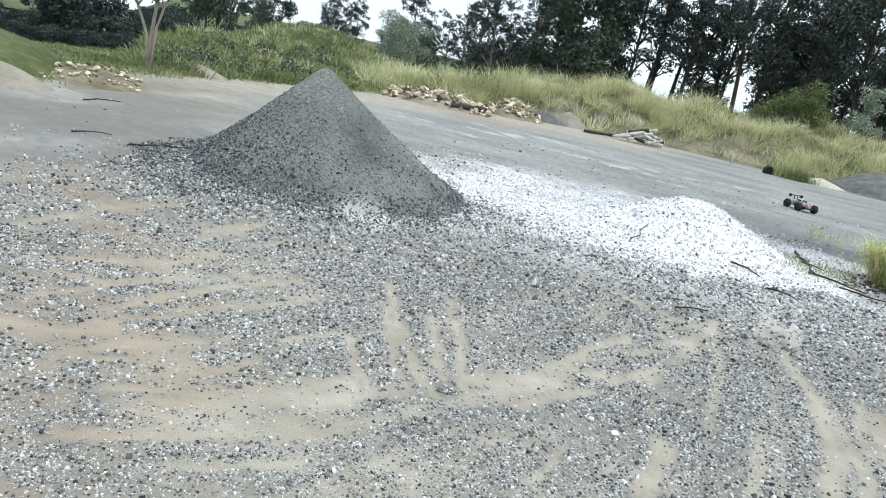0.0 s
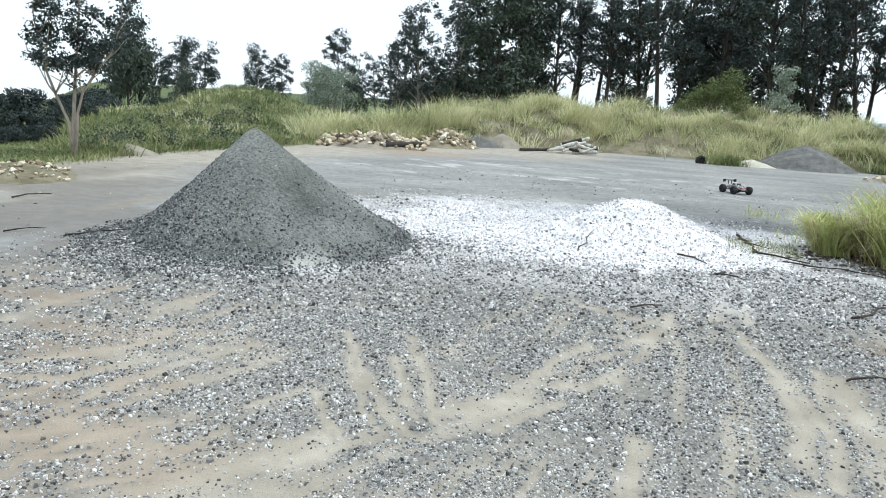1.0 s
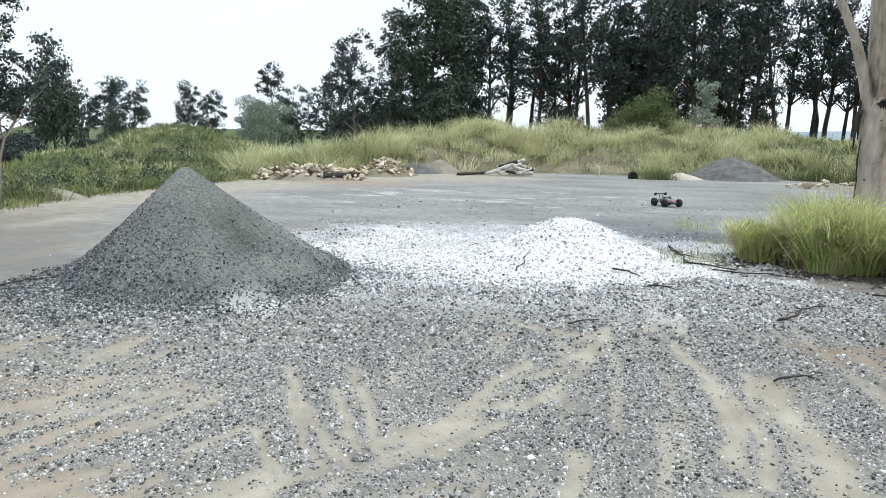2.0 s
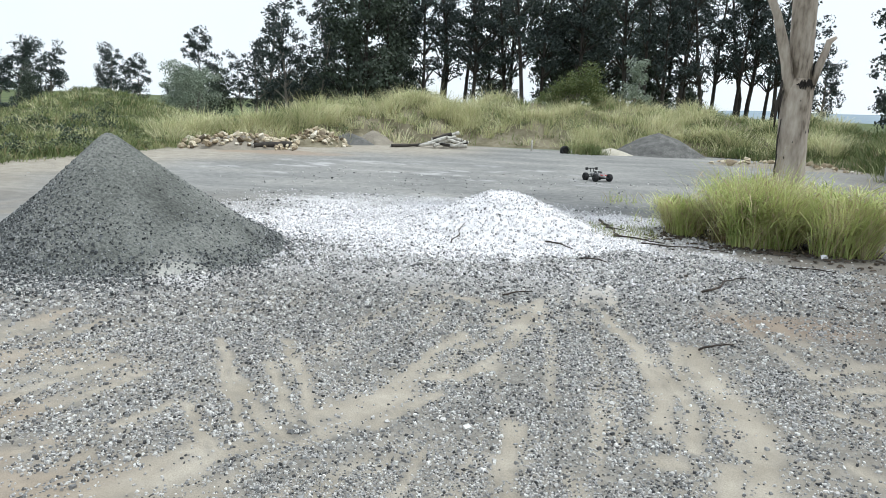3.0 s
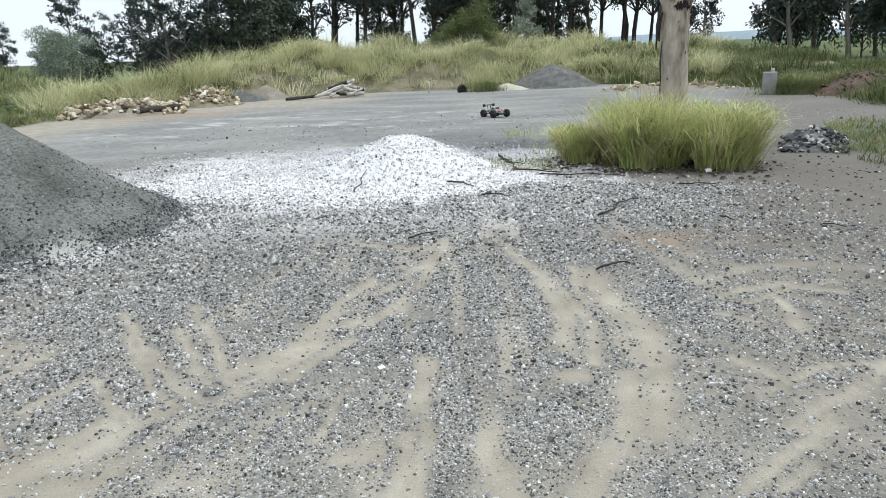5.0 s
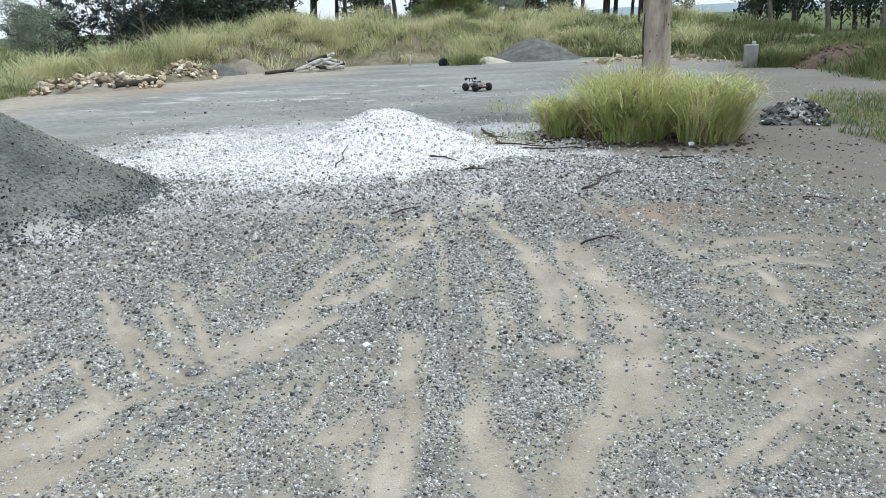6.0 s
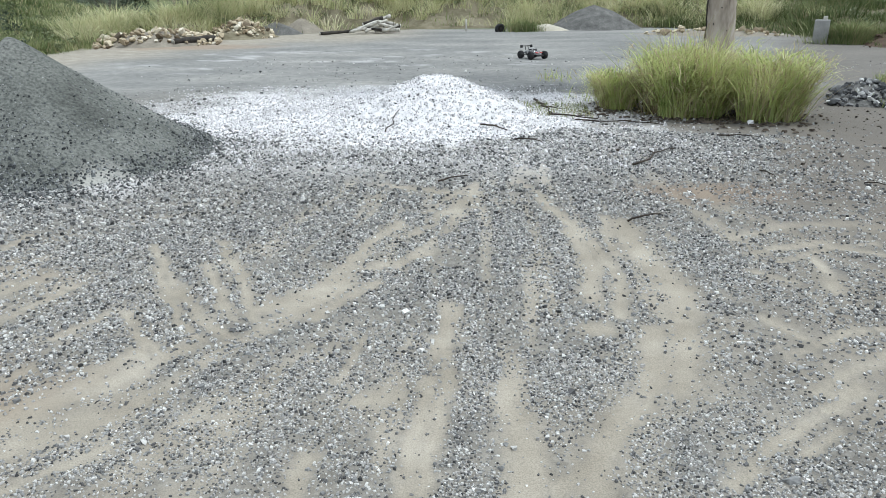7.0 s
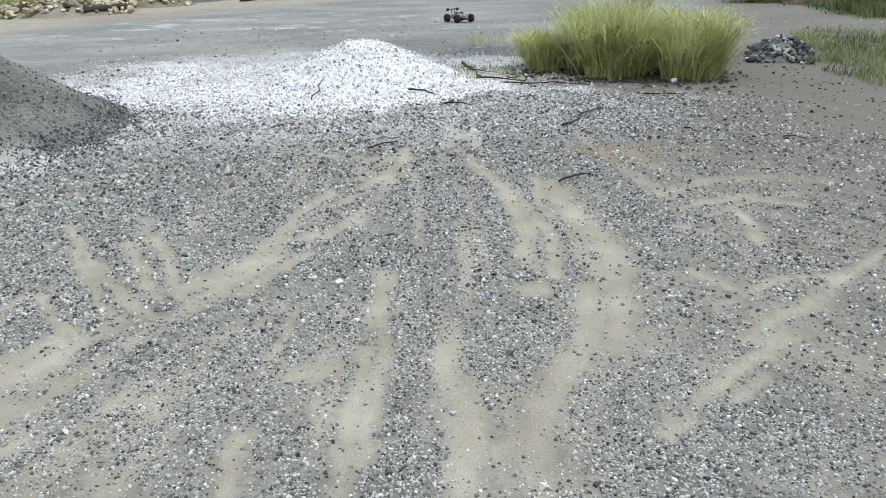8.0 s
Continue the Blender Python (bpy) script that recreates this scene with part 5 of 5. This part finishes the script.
tagged(new("weeds", leaf_cards("weeds", shrubs.tolist(), RNG.uniform(0.12, 0.36, 150).tolist(), 110, 0.06, M_LEAF_WEED, 0.0)), "low dark leafy weed clumps on the hill", "weeds", kind="stuff")
shrub_az, shrub_u = RNG.uniform(-43, -31, 50), RNG.uniform(0.05, 0.6, 50)
shrubs = hill_surface(shrub_az, shrub_u) + np.array([0, 0, 0.1])
tagged(new("weeds", leaf_cards("weeds", shrubs.tolist(), RNG.uniform(0.2, 0.45, 50).tolist(), 130, 0.065, M_LEAF_MID, 0.0)), "dark green low shrubs along the hill's foot", "weeds", kind="stuff")
shrub_az, shrub_u = RNG.uniform(-24, 30, 120), RNG.uniform(0.2, 1.1, 120)
shrubs = bank_surface(shrub_az, shrub_u) + np.array([0, 0, 0.15])
tagged(new("weeds", leaf_cards("weeds", shrubs.tolist(), RNG.uniform(0.15, 0.4, 120).tolist(), 60, 0.08, M_LEAF_WEED, 0.0)), "leafy weeds among the bank's grass", "weeds", kind="stuff")


# ---- rocks, logs and other things round the yard ----
def rock_mesh(seed, points=13, mat=M_PALE_ROCK):
    random.seed(seed)
    bm = bmesh.new()
    for _ in range(points):
        v = Vector((random.gauss(0, 1), random.gauss(0, 1), random.gauss(0, 1))).normalized() * random.uniform(0.42, 0.55)
        bm.verts.new((v.x, v.y * 0.85, v.z * 0.7))
    bmesh.ops.convex_hull(bm, input=bm.verts)
    for v in [v for v in bm.verts if not v.link_faces]:
        bm.verts.remove(v)
    me = bpy.data.meshes.new("rock")
    bm.to_mesh(me)
    bm.free()
    me.materials.append(mat)
    return me


PALE_ROCKS = [rock_mesh(200 + i) for i in range(6)]
RED_CLODS = [rock_mesh(240 + i, 12, M_RED_EARTH) for i in range(4)]
DARK_ROCKS = [rock_mesh(220 + i, 12, M_DARK_ROCK) for i in range(6)]


def mound(bm_name, cx, cy, rx, ry, h, mat, seed, step=0.12):
    def hf(x, y):
        s = np.hypot((x - cx) / rx, (y - cy) / ry) * (0.88 + 0.3 * fbm(x * 0.9, y * 0.9, seed))
        return h * np.where(s < 1, (1 - s) * 0.55 + 0.45 * (1 - s * s), (1 - s) * 0.4) + 0.12 * h * (fbm(x * 3, y * 3, seed + 2) - 0.5)
    return heap_mesh(bm_name, hf, cx, cy, max(rx, ry) * 1.25, step, mat, -0.05), hf


def rock_heap(label, meshes, n, az0, az1, d0, d1, size0, size1, heap_h, mat, name="rubble_heap", seed=0, category="rubble", tall=0.75, skirt=1.15):
    """Rocks tumbled along a stretch, on a low mound of their own earth."""
    random.seed(seed)
    t = thing(name, label, category)
    c = polar((az0 + az1) / 2, (d0 + d1) / 2)
    half = (d0 + d1) / 2 * radians(az1 - az0) / 2
    rot = -radians((az0 + az1) / 2)
    me, hf = mound("earth", 0, 0, half * 1.1, (d1 - d0) / 2 * skirt + 0.1, heap_h, mat, seed)
    me.transform(Matrix.Translation(c) @ Matrix.Rotation(rot, 4, "Z"))
    part("earth", me, mat, t)
    for i in range(n):
        az, d = random.uniform(az0, az1), random.uniform(d0, d1)
        p = polar(az, d)
        q = Matrix.Rotation(-rot, 4, "Z") @ (p - c)
        z = max(float(hf(np.array([q.x]), np.array([q.y]))[0]), 0.0)
        s = random.uniform(size0, size1) * random.choice((0.6, 0.8, 1, 1, 1.3))
        ob = part("rock", meshes[i % len(meshes)], None, t)
        ob.matrix_basis = pose(p.x, p.y, z + s * 0.3, random.uniform(-40, 40), random.uniform(-40, 40), random.uniform(0, 360)) @ Matrix.Diagonal((s * random.uniform(0.9, 1.3), s, s * tall * random.uniform(0.75, 1.25), 1))
    return t


rock_heap("long low heap of pale sandstone rubble below the bank", PALE_ROCKS, 290, -26.8, -18.4, 23.5, 25.8, 0.10, 0.29, 0.40, M_TAN_EARTH, seed=1)
rock_heap("pale stones and earth tumbled at the foot of the bank", PALE_ROCKS, 240, -19.2, -14.6, 25.8, 28.2, 0.09, 0.27, 0.5, M_BANK, seed=2)
rock_heap("strip of pale rubble behind the gum tree", PALE_ROCKS, 60, 12.5, 22.8, 25.5, 27.0, 0.1, 0.26, 0.12, M_TAN_EARTH, seed=3)
rock_heap("heap of dark broken rocks beside the tall grass", DARK_ROCKS, 298, 25.4, 29.7, 11.2, 12.9, 0.052, 0.102, 0.25, M_FAR_GRAVEL, "rock_heap", 4, "rock heap", 1.1, 0.9)
rock_heap("low pile of pale rubble at the yard's edge", PALE_ROCKS, 140, -50.2, -43.8, 12.8, 14.6, 0.04, 0.12, 0.2, M_BANK, seed=5)


def heap(name, label, az, d, rx, ry, h, mat, seed):
    c = polar(az, d)
    me, _ = mound("heap", c.x, c.y, rx, ry, h, mat, seed, 0.08)
    me.name = name
    return tagged(new(name, me), label, "heap")


heap("gravel_mound", "rounded mound of dark grey gravel against the bank", 9.0, 29.6, 1.75, 1.5, 0.84, M_FAR_GRAVEL, 61)
heap("gravel_mound", "low dark grey gravel mound at the bank's foot", -14.4, 28.3, 1.0, 0.8, 0.42, M_FAR_GRAVEL, 62)
heap("earth_mound", "small brownish earth mound at the bank's foot", -12.5, 28.9, 0.85, 0.8, 0.52, M_TAN_EARTH, 67)
rock_heap("reddish bare earth mound with clods beside the concrete block", RED_CLODS, 150, 26.8, 33.6, 21.8, 25.0, 0.04, 0.15, 0.56, M_RED_EARTH, "earth_mound", 63, "heap")
heap("earth_mound", "grassy brown earth mound at the yard's end", -54.6, 14.6, 2.1, 1.9, 0.6, M_HILL, 64)
heap("earth_mound", "small pale earth mound in front of the brown one", -52.4, 11.8, 0.7, 0.55, 0.26, M_TAN_EARTH, 65)
heap("earth_mound", "low pale earth mound at the foot of the hill", -40.2, 18.2, 0.8, 0.6, 0.22, M_TAN_EARTH, 66)


def log(label, a, b, r, mat, group="logs in the heap", name="log"):
    """A felled log from a to b with sawn, slightly paler ends."""
    t = thing(name, label, "log", group=group)
    bm = bmesh.new()
    a, b = Vector(a), Vector(b)
    path = [a.lerp(b, k / 6) + Vector((0, 0, random.uniform(-0.2, 0.2) * r)) for k in range(7)]
    tube(bm, path, [r * random.uniform(0.75, 1.15) for _ in path], 10, 0.3)
    part("bark", bm, mat, t)
    for e, s in ((a, a - b), (b, b - a)):
        bm = bmesh.new()
        m = Matrix.Translation(e + s.normalized() * 0.004) @ s.to_track_quat("Z", "Y").to_matrix().to_4x4()
        bmesh.ops.create_cone(bm, cap_ends=True, segments=10, radius1=r * 0.9, radius2=r * 0.86, depth=0.03, matrix=m)
        part("cut_end", bm, M_LOG_PALE, t, "pale sawn end")
    return t


random.seed(17)
log("long dark fallen log lying along the rubble", polar(-21.6, 23.5, 0.12), polar(-18.8, 24.3, 0.16), 0.10, M_BARK_DARK, "logs along the bank")
log("long thin dark log at the foot of the log heap", polar(-11.2, 26.8, 0.07), polar(-8.6, 27.3, 0.12), 0.055, M_BARK_DARK)
for az0, az1, d, z0, z1, r, mat in ((-8.0, -5.9, 27.4, 0.1, 0.42, 0.09, M_LOG_PALE), (-7.5, -5.2, 27.8, 0.14, 0.30, 0.10, M_LOG_PALE), (-7.2, -5.6, 27.6, 0.32, 0.52, 0.08, M_BARK_DARK),
                                    (-6.9, -5.0, 28.2, 0.30, 0.56, 0.09, M_LOG_PALE), (-6.2, -4.3, 27.5, 0.12, 0.12, 0.10, M_LOG_PALE), (-6.4, -4.7, 28.0, 0.42, 0.30, 0.08, M_LOG_PALE),
                                    (-5.6, -4.2, 27.9, 0.26, 0.22, 0.09, M_BARK_DARK), (-7.8, -6.4, 27.9, 0.12, 0.34, 0.07, M_BARK_DARK),
                                    (-7.0, -6.0, 27.1, 0.1, 0.3, 0.07, M_LOG_PALE), (-6.6, -5.3, 27.2, 0.3, 0.44, 0.06, M_LOG_PALE), (-5.9, -4.8, 27.2, 0.34, 0.2, 0.07, M_LOG_PALE),
                                    (-5.3, -4.4, 27.3, 0.1, 0.3, 0.06, M_LOG_PALE), (-6.9, -5.7, 27.2, 0.2, 0.12, 0.06, M_BARK_DARK), (-8.4, -7.0, 27.2, 0.08, 0.2, 0.06, M_LOG_PALE)):
    log("weathered pale log in a tumbled heap" if mat is M_LOG_PALE else "dark-barked log in a tumbled heap", polar(-7.1 + (az0 + 6.2) * 0.92, d, z0), polar(-7.1 + (az1 + 6.2) * 0.92, d + random.uniform(-0.2, 0.5), z1), r * 0.82, mat)


def tyre():
    t = thing("tyre", "old black tyre standing at the foot of the grass", "tyre", polar(2.2, 27.6, -0.09), 20)
    bm = bmesh.new()
    prof = [(0.1, -0.07), (0.15, -0.085), (0.18, -0.06), (0.185, 0.0), (0.18, 0.06), (0.15, 0.085), (0.1, 0.07), (0.095, 0.0)]
    rings = []
    for k in range(28):
        a = 2 * math.pi * k / 28
        rings.append([bm.verts.new((r * math.cos(a), y, 0.185 + r * math.sin(a))) for r, y in prof])
    for k in range(28):
        A, B = rings[k], rings[(k + 1) % 28]
        for i in range(8):
            bm.faces.new((A[i], A[(i + 1) % 8], B[(i + 1) % 8], B[i]))
    part("tread", bm, M_TYRE, t)
    bm = bmesh.new()
    bmesh.ops.create_cone(bm, cap_ends=True, segments=20, radius1=0.097, radius2=0.097, depth=0.06, matrix=pose(0, 0, 0.185, 90, 0, 0))
    part("dirt", bm, M_BARK_DARK, t, "dark dirt filling the hole")


tyre()
heap("sand_heap", "low pale sand heap at the foot of the grass", 5.6, 28.3, 0.85, 0.5, 0.24, M_PALE_SAND, 68)
block = thing("concrete_block", "upright grey concrete block at the foot of the slope", "block", polar(24.25, 22.9), -24)
bm = bmesh.new()
box(bm, (0.37, 0.34, 0.62), (0, 0, 0.3), (0, 0, 0), 0.025)
part("block", bm, M_CONCRETE, block)
bm = bmesh.new()
box(bm, (0.09, 0.09, 0.1), (0.06, 0, 0.655), (0, 0, 15), 0.015)
part("lug", bm, M_LOG_PALE, block, "small pale stub on top")
marker = thing("marker_post", "short pale marker post at the bank's foot", "post", polar(-0.35, 28.2), 8)
bm = bmesh.new()
tube(bm, [(0, 0, -0.02), (0.01, 0, 0.2), (0.0, 0, 0.42)], [0.035, 0.03, 0.03], 8)
part("post", bm, M_LOG_PALE, marker)


def stick(a, b, r, seed, forked=False):
    """A crooked dead stick on the ground from a to b."""
    random.seed(seed)
    t = thing("stick", "crooked dark dead stick lying on the gravel", "stick", group="sticks on the gravel")
    a, b = Vector((*a, 0)), Vector((*b, 0))
    side = Vector((-(b - a).y, (b - a).x, 0)).normalized()
    ln = (b - a).length
    pts = []
    for k in range(8):
        s = k / 7
        p = a.lerp(b, s) + side * (random.uniform(-0.05, 0.05) * ln)
        q = np.array([[p.x], [p.y]])
        z = max(float(white_height(*q)[0]), float(ground_z(*q)[0]))
        pts.append(Vector((p.x, p.y, z + r * 0.9 + 0.006 + 0.016 * math.sin(s * 3.1))))
    bm = bmesh.new()
    tube(bm, pts, [r * (1.1 - 0.09 * k) for k in range(8)], 6, 0.3)
    part("stem", bm, M_STICK, t)
    if forked:
        bm = bmesh.new()
        q = pts[4]
        tube(bm, [q, q + side * 0.09 * ln + (b - a) * 0.08, q + side * 0.16 * ln + (b - a) * 0.22], [r * 0.6, r * 0.45, r * 0.25], 5, 0.3)
        part("twig", bm, M_STICK, t)


STICKS = ((1.52, 6.59, 2.03, 7.29, 0.013, 1), (1.14, 4.94, 1.42, 5.10, 0.009, 1), (-0.22, 5.98, 0.02, 6.20, 0.009, 0), (0.15, 8.44, 0.45, 8.21, 0.013, 0),
          (0.52, 7.79, 0.79, 7.68, 0.011, 1), (-0.92, 8.04, -0.82, 8.66, 0.009, 0), (0.96, 10.75, 1.06, 9.3, 0.018, 1), (1.0, 9.3, 1.6, 9.1, 0.014, 1),
          (2.57, 6.39, 2.61, 6.16, 0.008, 0), (-8.13, 7.45, -8.02, 8.0, 0.012, 1), (-6.35, 5.7, -6.16, 6.05, 0.009, 0), (-5.72, 5.85, -5.5, 6.45, 0.011, 1), (1.3, 9.0, 2.3, 8.7, 0.01, 0), (3.25, 5.95, 3.42, 5.85, 0.007, 0), (2.7, 8.0, 3.1, 7.8, 0.01, 0))
for i, (x0, y0, x1, y1, r, f) in enumerate(STICKS):
    stick((x0, y0), (x1, y1), r * 0.85, 300 + i, bool(f))
pale_stone = part("stone", rock_mesh(232, 13, M_WHITE_STONES), None, None, "small bright stone at the foot of the tall grass")
tagged(pale_stone, category="stone")
pale_stone.matrix_basis = pose(3.27, 8.62, 0.03, 10, 5, 40) @ Matrix.Scale(0.12, 4)


n = 1700
x, y = RNG.uniform(0.9, 5.2, n), RNG.uniform(6.6, 11.5, n)
_, _, _, _, _, dm = masks(x, y)
ok = RNG.uniform(0, 1, n) < np.clip(dm + 0.12, 0, 1) * 0.6
x, y = x[ok], y[ok]
tagged(new("litter", chips("litter", np.stack([x, y, ground_z(x, y) + 0.002], 1), np.clip(RNG.lognormal(math.log(0.011), 0.5, len(x)), 0.005, 0.035), M_STICK, 0.5)), "dark bark scraps and leaf litter round the tall grass", "litter", kind="stuff")


# ---- radio-controlled truck ----
M_RED = plain_material("red_painted_shell", ((0.3, (0.36, 0.02, 0.015)), (0.7, (0.5, 0.035, 0.025)), (0.9, (0.4, 0.06, 0.045))), 12.0, 0.4, bumps=0.0, spec=0.5)
M_SHELL_GREY = plain_material("dusty_white_shell", ((0.35, (0.1, 0.1, 0.105)), (0.5, (0.4, 0.39, 0.38)), (0.75, (0.6, 0.59, 0.57))), 9.0, 0.5, bumps=0.0, spec=0.5)
M_BLACK = plain_material("black_nylon", ((0.3, (0.014, 0.014, 0.015)), (0.8, (0.03, 0.03, 0.031))), 25.0, 0.6, bumps=0.1, depth=0.002)
M_ALLOY = plain_material("dull_alloy", ((0.3, (0.35, 0.35, 0.36)), (0.8, (0.5, 0.5, 0.5))), 30.0, 0.4, 0.9, 0.0)


def truck(x, y, turn):
    t = thing("toy_truck", "red, white and black radio-controlled truck with big knobbly tyres", "toy truck", (x, y, 0), turn)
    bm = bmesh.new()
    box(bm, (0.36, 0.12, 0.016), (0, 0, 0.072), (0, 0, 0), 0.004)
    box(bm, (0.10, 0.10, 0.05), (0.13, 0, 0.095), (0, 0, 0), 0.01)
    box(bm, (0.10, 0.10, 0.05), (-0.13, 0, 0.095), (0, 0, 0), 0.01)
    part("chassis", bm, M_BLACK, t)
    bm = bmesh.new()      # sculpted shell: nose, cab, tail
    sec = [(0.27, 0.055, 0.10, 0.125), (0.20, 0.085, 0.10, 0.155), (0.10, 0.095, 0.10, 0.175), (0.06, 0.075, 0.10, 0.225), (-0.05, 0.07, 0.10, 0.235), (-0.10, 0.085, 0.10, 0.18), (-0.22, 0.07, 0.10, 0.165)]
    rings = []
    for px_, w, z0, z1 in sec:
        rings.append([bm.verts.new(v) for v in ((px_, -w, z0), (px_, -w, (z0 + z1) / 2), (px_, -w * 0.7, z1), (px_, w * 0.7, z1), (px_, w, (z0 + z1) / 2), (px_, w, z0))])
    for A, B in zip(rings, rings[1:]):
        for i in range(6):
            bm.faces.new((A[i], A[(i + 1) % 6], B[(i + 1) % 6], B[i]))
    bm.faces.new(rings[0])
    bm.faces.new(rings[-1][::-1])
    bmesh.ops.bevel(bm, geom=list(bm.edges), offset=0.004, segments=2, affect="EDGES")
    shell = part("shell", bm, M_SHELL_GREY, t)
    for s in (-1, 1):
        bm = bmesh.new()
        box(bm, (0.17, 0.05, 0.012), (0.18, s * 0.045, 0.152), (0, 9, s * 8), 0.003)
        part("stripe", bm, M_RED, shell, "red panel on the nose")
        bm = bmesh.new()
        box(bm, (0.09, 0.006, 0.035), (0.005, s * 0.066, 0.2), (s * -12, 0, 0), 0.003)
        part("side_window", bm, M_BLACK, shell, "black side window")
    bm = bmesh.new()
    box(bm, (0.05, 0.1, 0.006), (0.088, 0, 0.203), (0, 50, 0), 0.002)
    part("windscreen", bm, M_BLACK, shell, "black windscreen")
    bm = bmesh.new()
    box(bm, (0.075, 0.27, 0.008), (-0.245, 0, 0.262), (0, -14, 0), 0.003)
    for s in (-1, 1):
        box(bm, (0.095, 0.006, 0.06), (-0.245, s * 0.135, 0.255), (0, -10, 0), 0.002)
        box(bm, (0.012, 0.01, 0.11), (-0.225, s * 0.04, 0.21), (0, -12, 0), 0.002)
    part("rear_wing", bm, M_BLACK, t, "black rear wing")
    bm = bmesh.new()
    box(bm, (0.03, 0.18, 0.03), (0.285, 0, 0.08), (0, -18, 0), 0.008)
    part("bumper", bm, M_BLACK, t)
    for fx in (-1, 1):
        for sy in (-1, 1):
            w = part("wheel", None, None, t)
            w.matrix_basis = pose(fx * 0.19, sy * 0.19, 0.085)
            prof = [(0.045, -0.042), (0.068, -0.046), (0.082, -0.036), (0.085, 0.0), (0.082, 0.036), (0.068, 0.046), (0.045, 0.042)]
            bm = bmesh.new()
            rings = []
            for k in range(36):
                a = 2 * math.pi * k / 36
                knob = 0.004 if k % 3 else -0.004
                rings.append([bm.verts.new(((r + knob * (r > 0.07)) * math.cos(a), yy, (r + knob * (r > 0.07)) * math.sin(a))) for r, yy in prof])
            for k in range(36):
                A, B = rings[k], rings[(k + 1) % 36]
                for i in range(6):
                    bm.faces.new((A[i], A[i + 1], B[i + 1], B[i]))
            part("tyre", bm, M_TYRE, w, "knobbly black tyre")
            bm = bmesh.new()
            bmesh.ops.create_cone(bm, cap_ends=True, segments=24, radius1=0.047, radius2=0.047, depth=0.07, matrix=pose(0, 0, 0, 90, 0, 0))
            bmesh.ops.create_cone(bm, cap_ends=True, segments=6, radius1=0.014, radius2=0.012, depth=0.1, matrix=pose(0, 0, 0, 90, 0, 0))
            part("rim", bm, M_BLACK, w)
            bm = bmesh.new()
            tube(bm, [(fx * 0.16, sy * 0.06, 0.19), (fx * 0.175, sy * 0.1, 0.13), (fx * 0.185, sy * 0.135, 0.085)], [0.012, 0.012, 0.007], 8)
            part("shock", bm, M_ALLOY, t, "alloy coil shock")
            bm = bmesh.new()
            box(bm, (0.05, 0.12, 0.012), (fx * 0.18, sy * 0.11, 0.075), (sy * -4, 0, 0), 0.004)
            part("arm", bm, M_BLACK, t)
    return t


truck(1.42, 17.2, -58)


# ---- far distance ----
def ridge():
    az, u = np.meshgrid(np.arange(3, 75, 1.0), np.linspace(0, 1, 9))
    d = 900 + 260 * u
    top = 11 * (0.45 + 0.9 * fbm(az * 0.12, az * 0 + 7, 97)) * smooth(4, 16, az)
    z = -0.4 + top * np.sin(u * np.pi / 2)
    a = np.radians(az)
    P = np.stack([d * np.sin(a), d * np.cos(a), z], -1)
    rows, cols = az.shape
    i = np.arange(rows * cols).reshape(rows, cols)
    F = np.stack([i[:-1, :-1], i[:-1, 1:], i[1:, 1:], i[1:, :-1]], -1).reshape(-1, 4)
    # the haze of distance is put into the hills' base colour
    m = plain_material("far_haze_tinted_hills", ((0.3, (0.22, 0.28, 0.33)), (0.8, (0.30, 0.36, 0.40))), 0.01, 1.0, bumps=0.0)
    return tagged(new("backdrop", raw_mesh("backdrop", P.reshape(-1, 3).tolist(), F.tolist(), m, flat=False)), "far hills on the horizon, coloured blue for the haze", "hills", kind="structure")


ridge()


# ---- litter at the foot of the tall grass, lush growth by the block ----
n = 520
t, w = RNG.uniform(-1.1, 1.15, n), RNG.uniform(-1.0, 0.25, n)
px, py = 2.95 + t + 0.5 * w * 0.95 + RNG.normal(0, 0.1, n), 9.62 - t * 0.64 + 0.866 * w * 0.95 + RNG.normal(0, 0.1, n)
ok = fbm(px * 3, py * 3, 91) > 0.42
px, py = px[ok], py[ok]
tagged(new("leaf_litter", chips("leaf_litter", np.stack([px, py, ground_z(px, py) + 0.004], 1), RNG.uniform(0.02, 0.06, len(px)), M_LITTER, 0.35)), "dark fallen leaves and bark lying round the tall grass", "leaf litter", kind="stuff")
lush_at = polar(26.1, 23.3)
n = 2600
px, py = RNG.normal(0, 0.42, n), RNG.normal(0, 0.3, n)
h = np.exp(-(px / 0.62) ** 2 - (py / 0.5) ** 2)
tagged(new("grass", blades("grass", np.stack([lush_at.x + px, lush_at.y + py, np.zeros(n)], 1), (0.2 + 0.62 * h) * RNG.uniform(0.55, 1.1, n), RNG.uniform(0.012, 0.024, n), M_LUSH, 0.7, 4, np.arctan2(py, px))), "lush green tussock between the concrete block and the earth mound", "grass", kind="stuff")
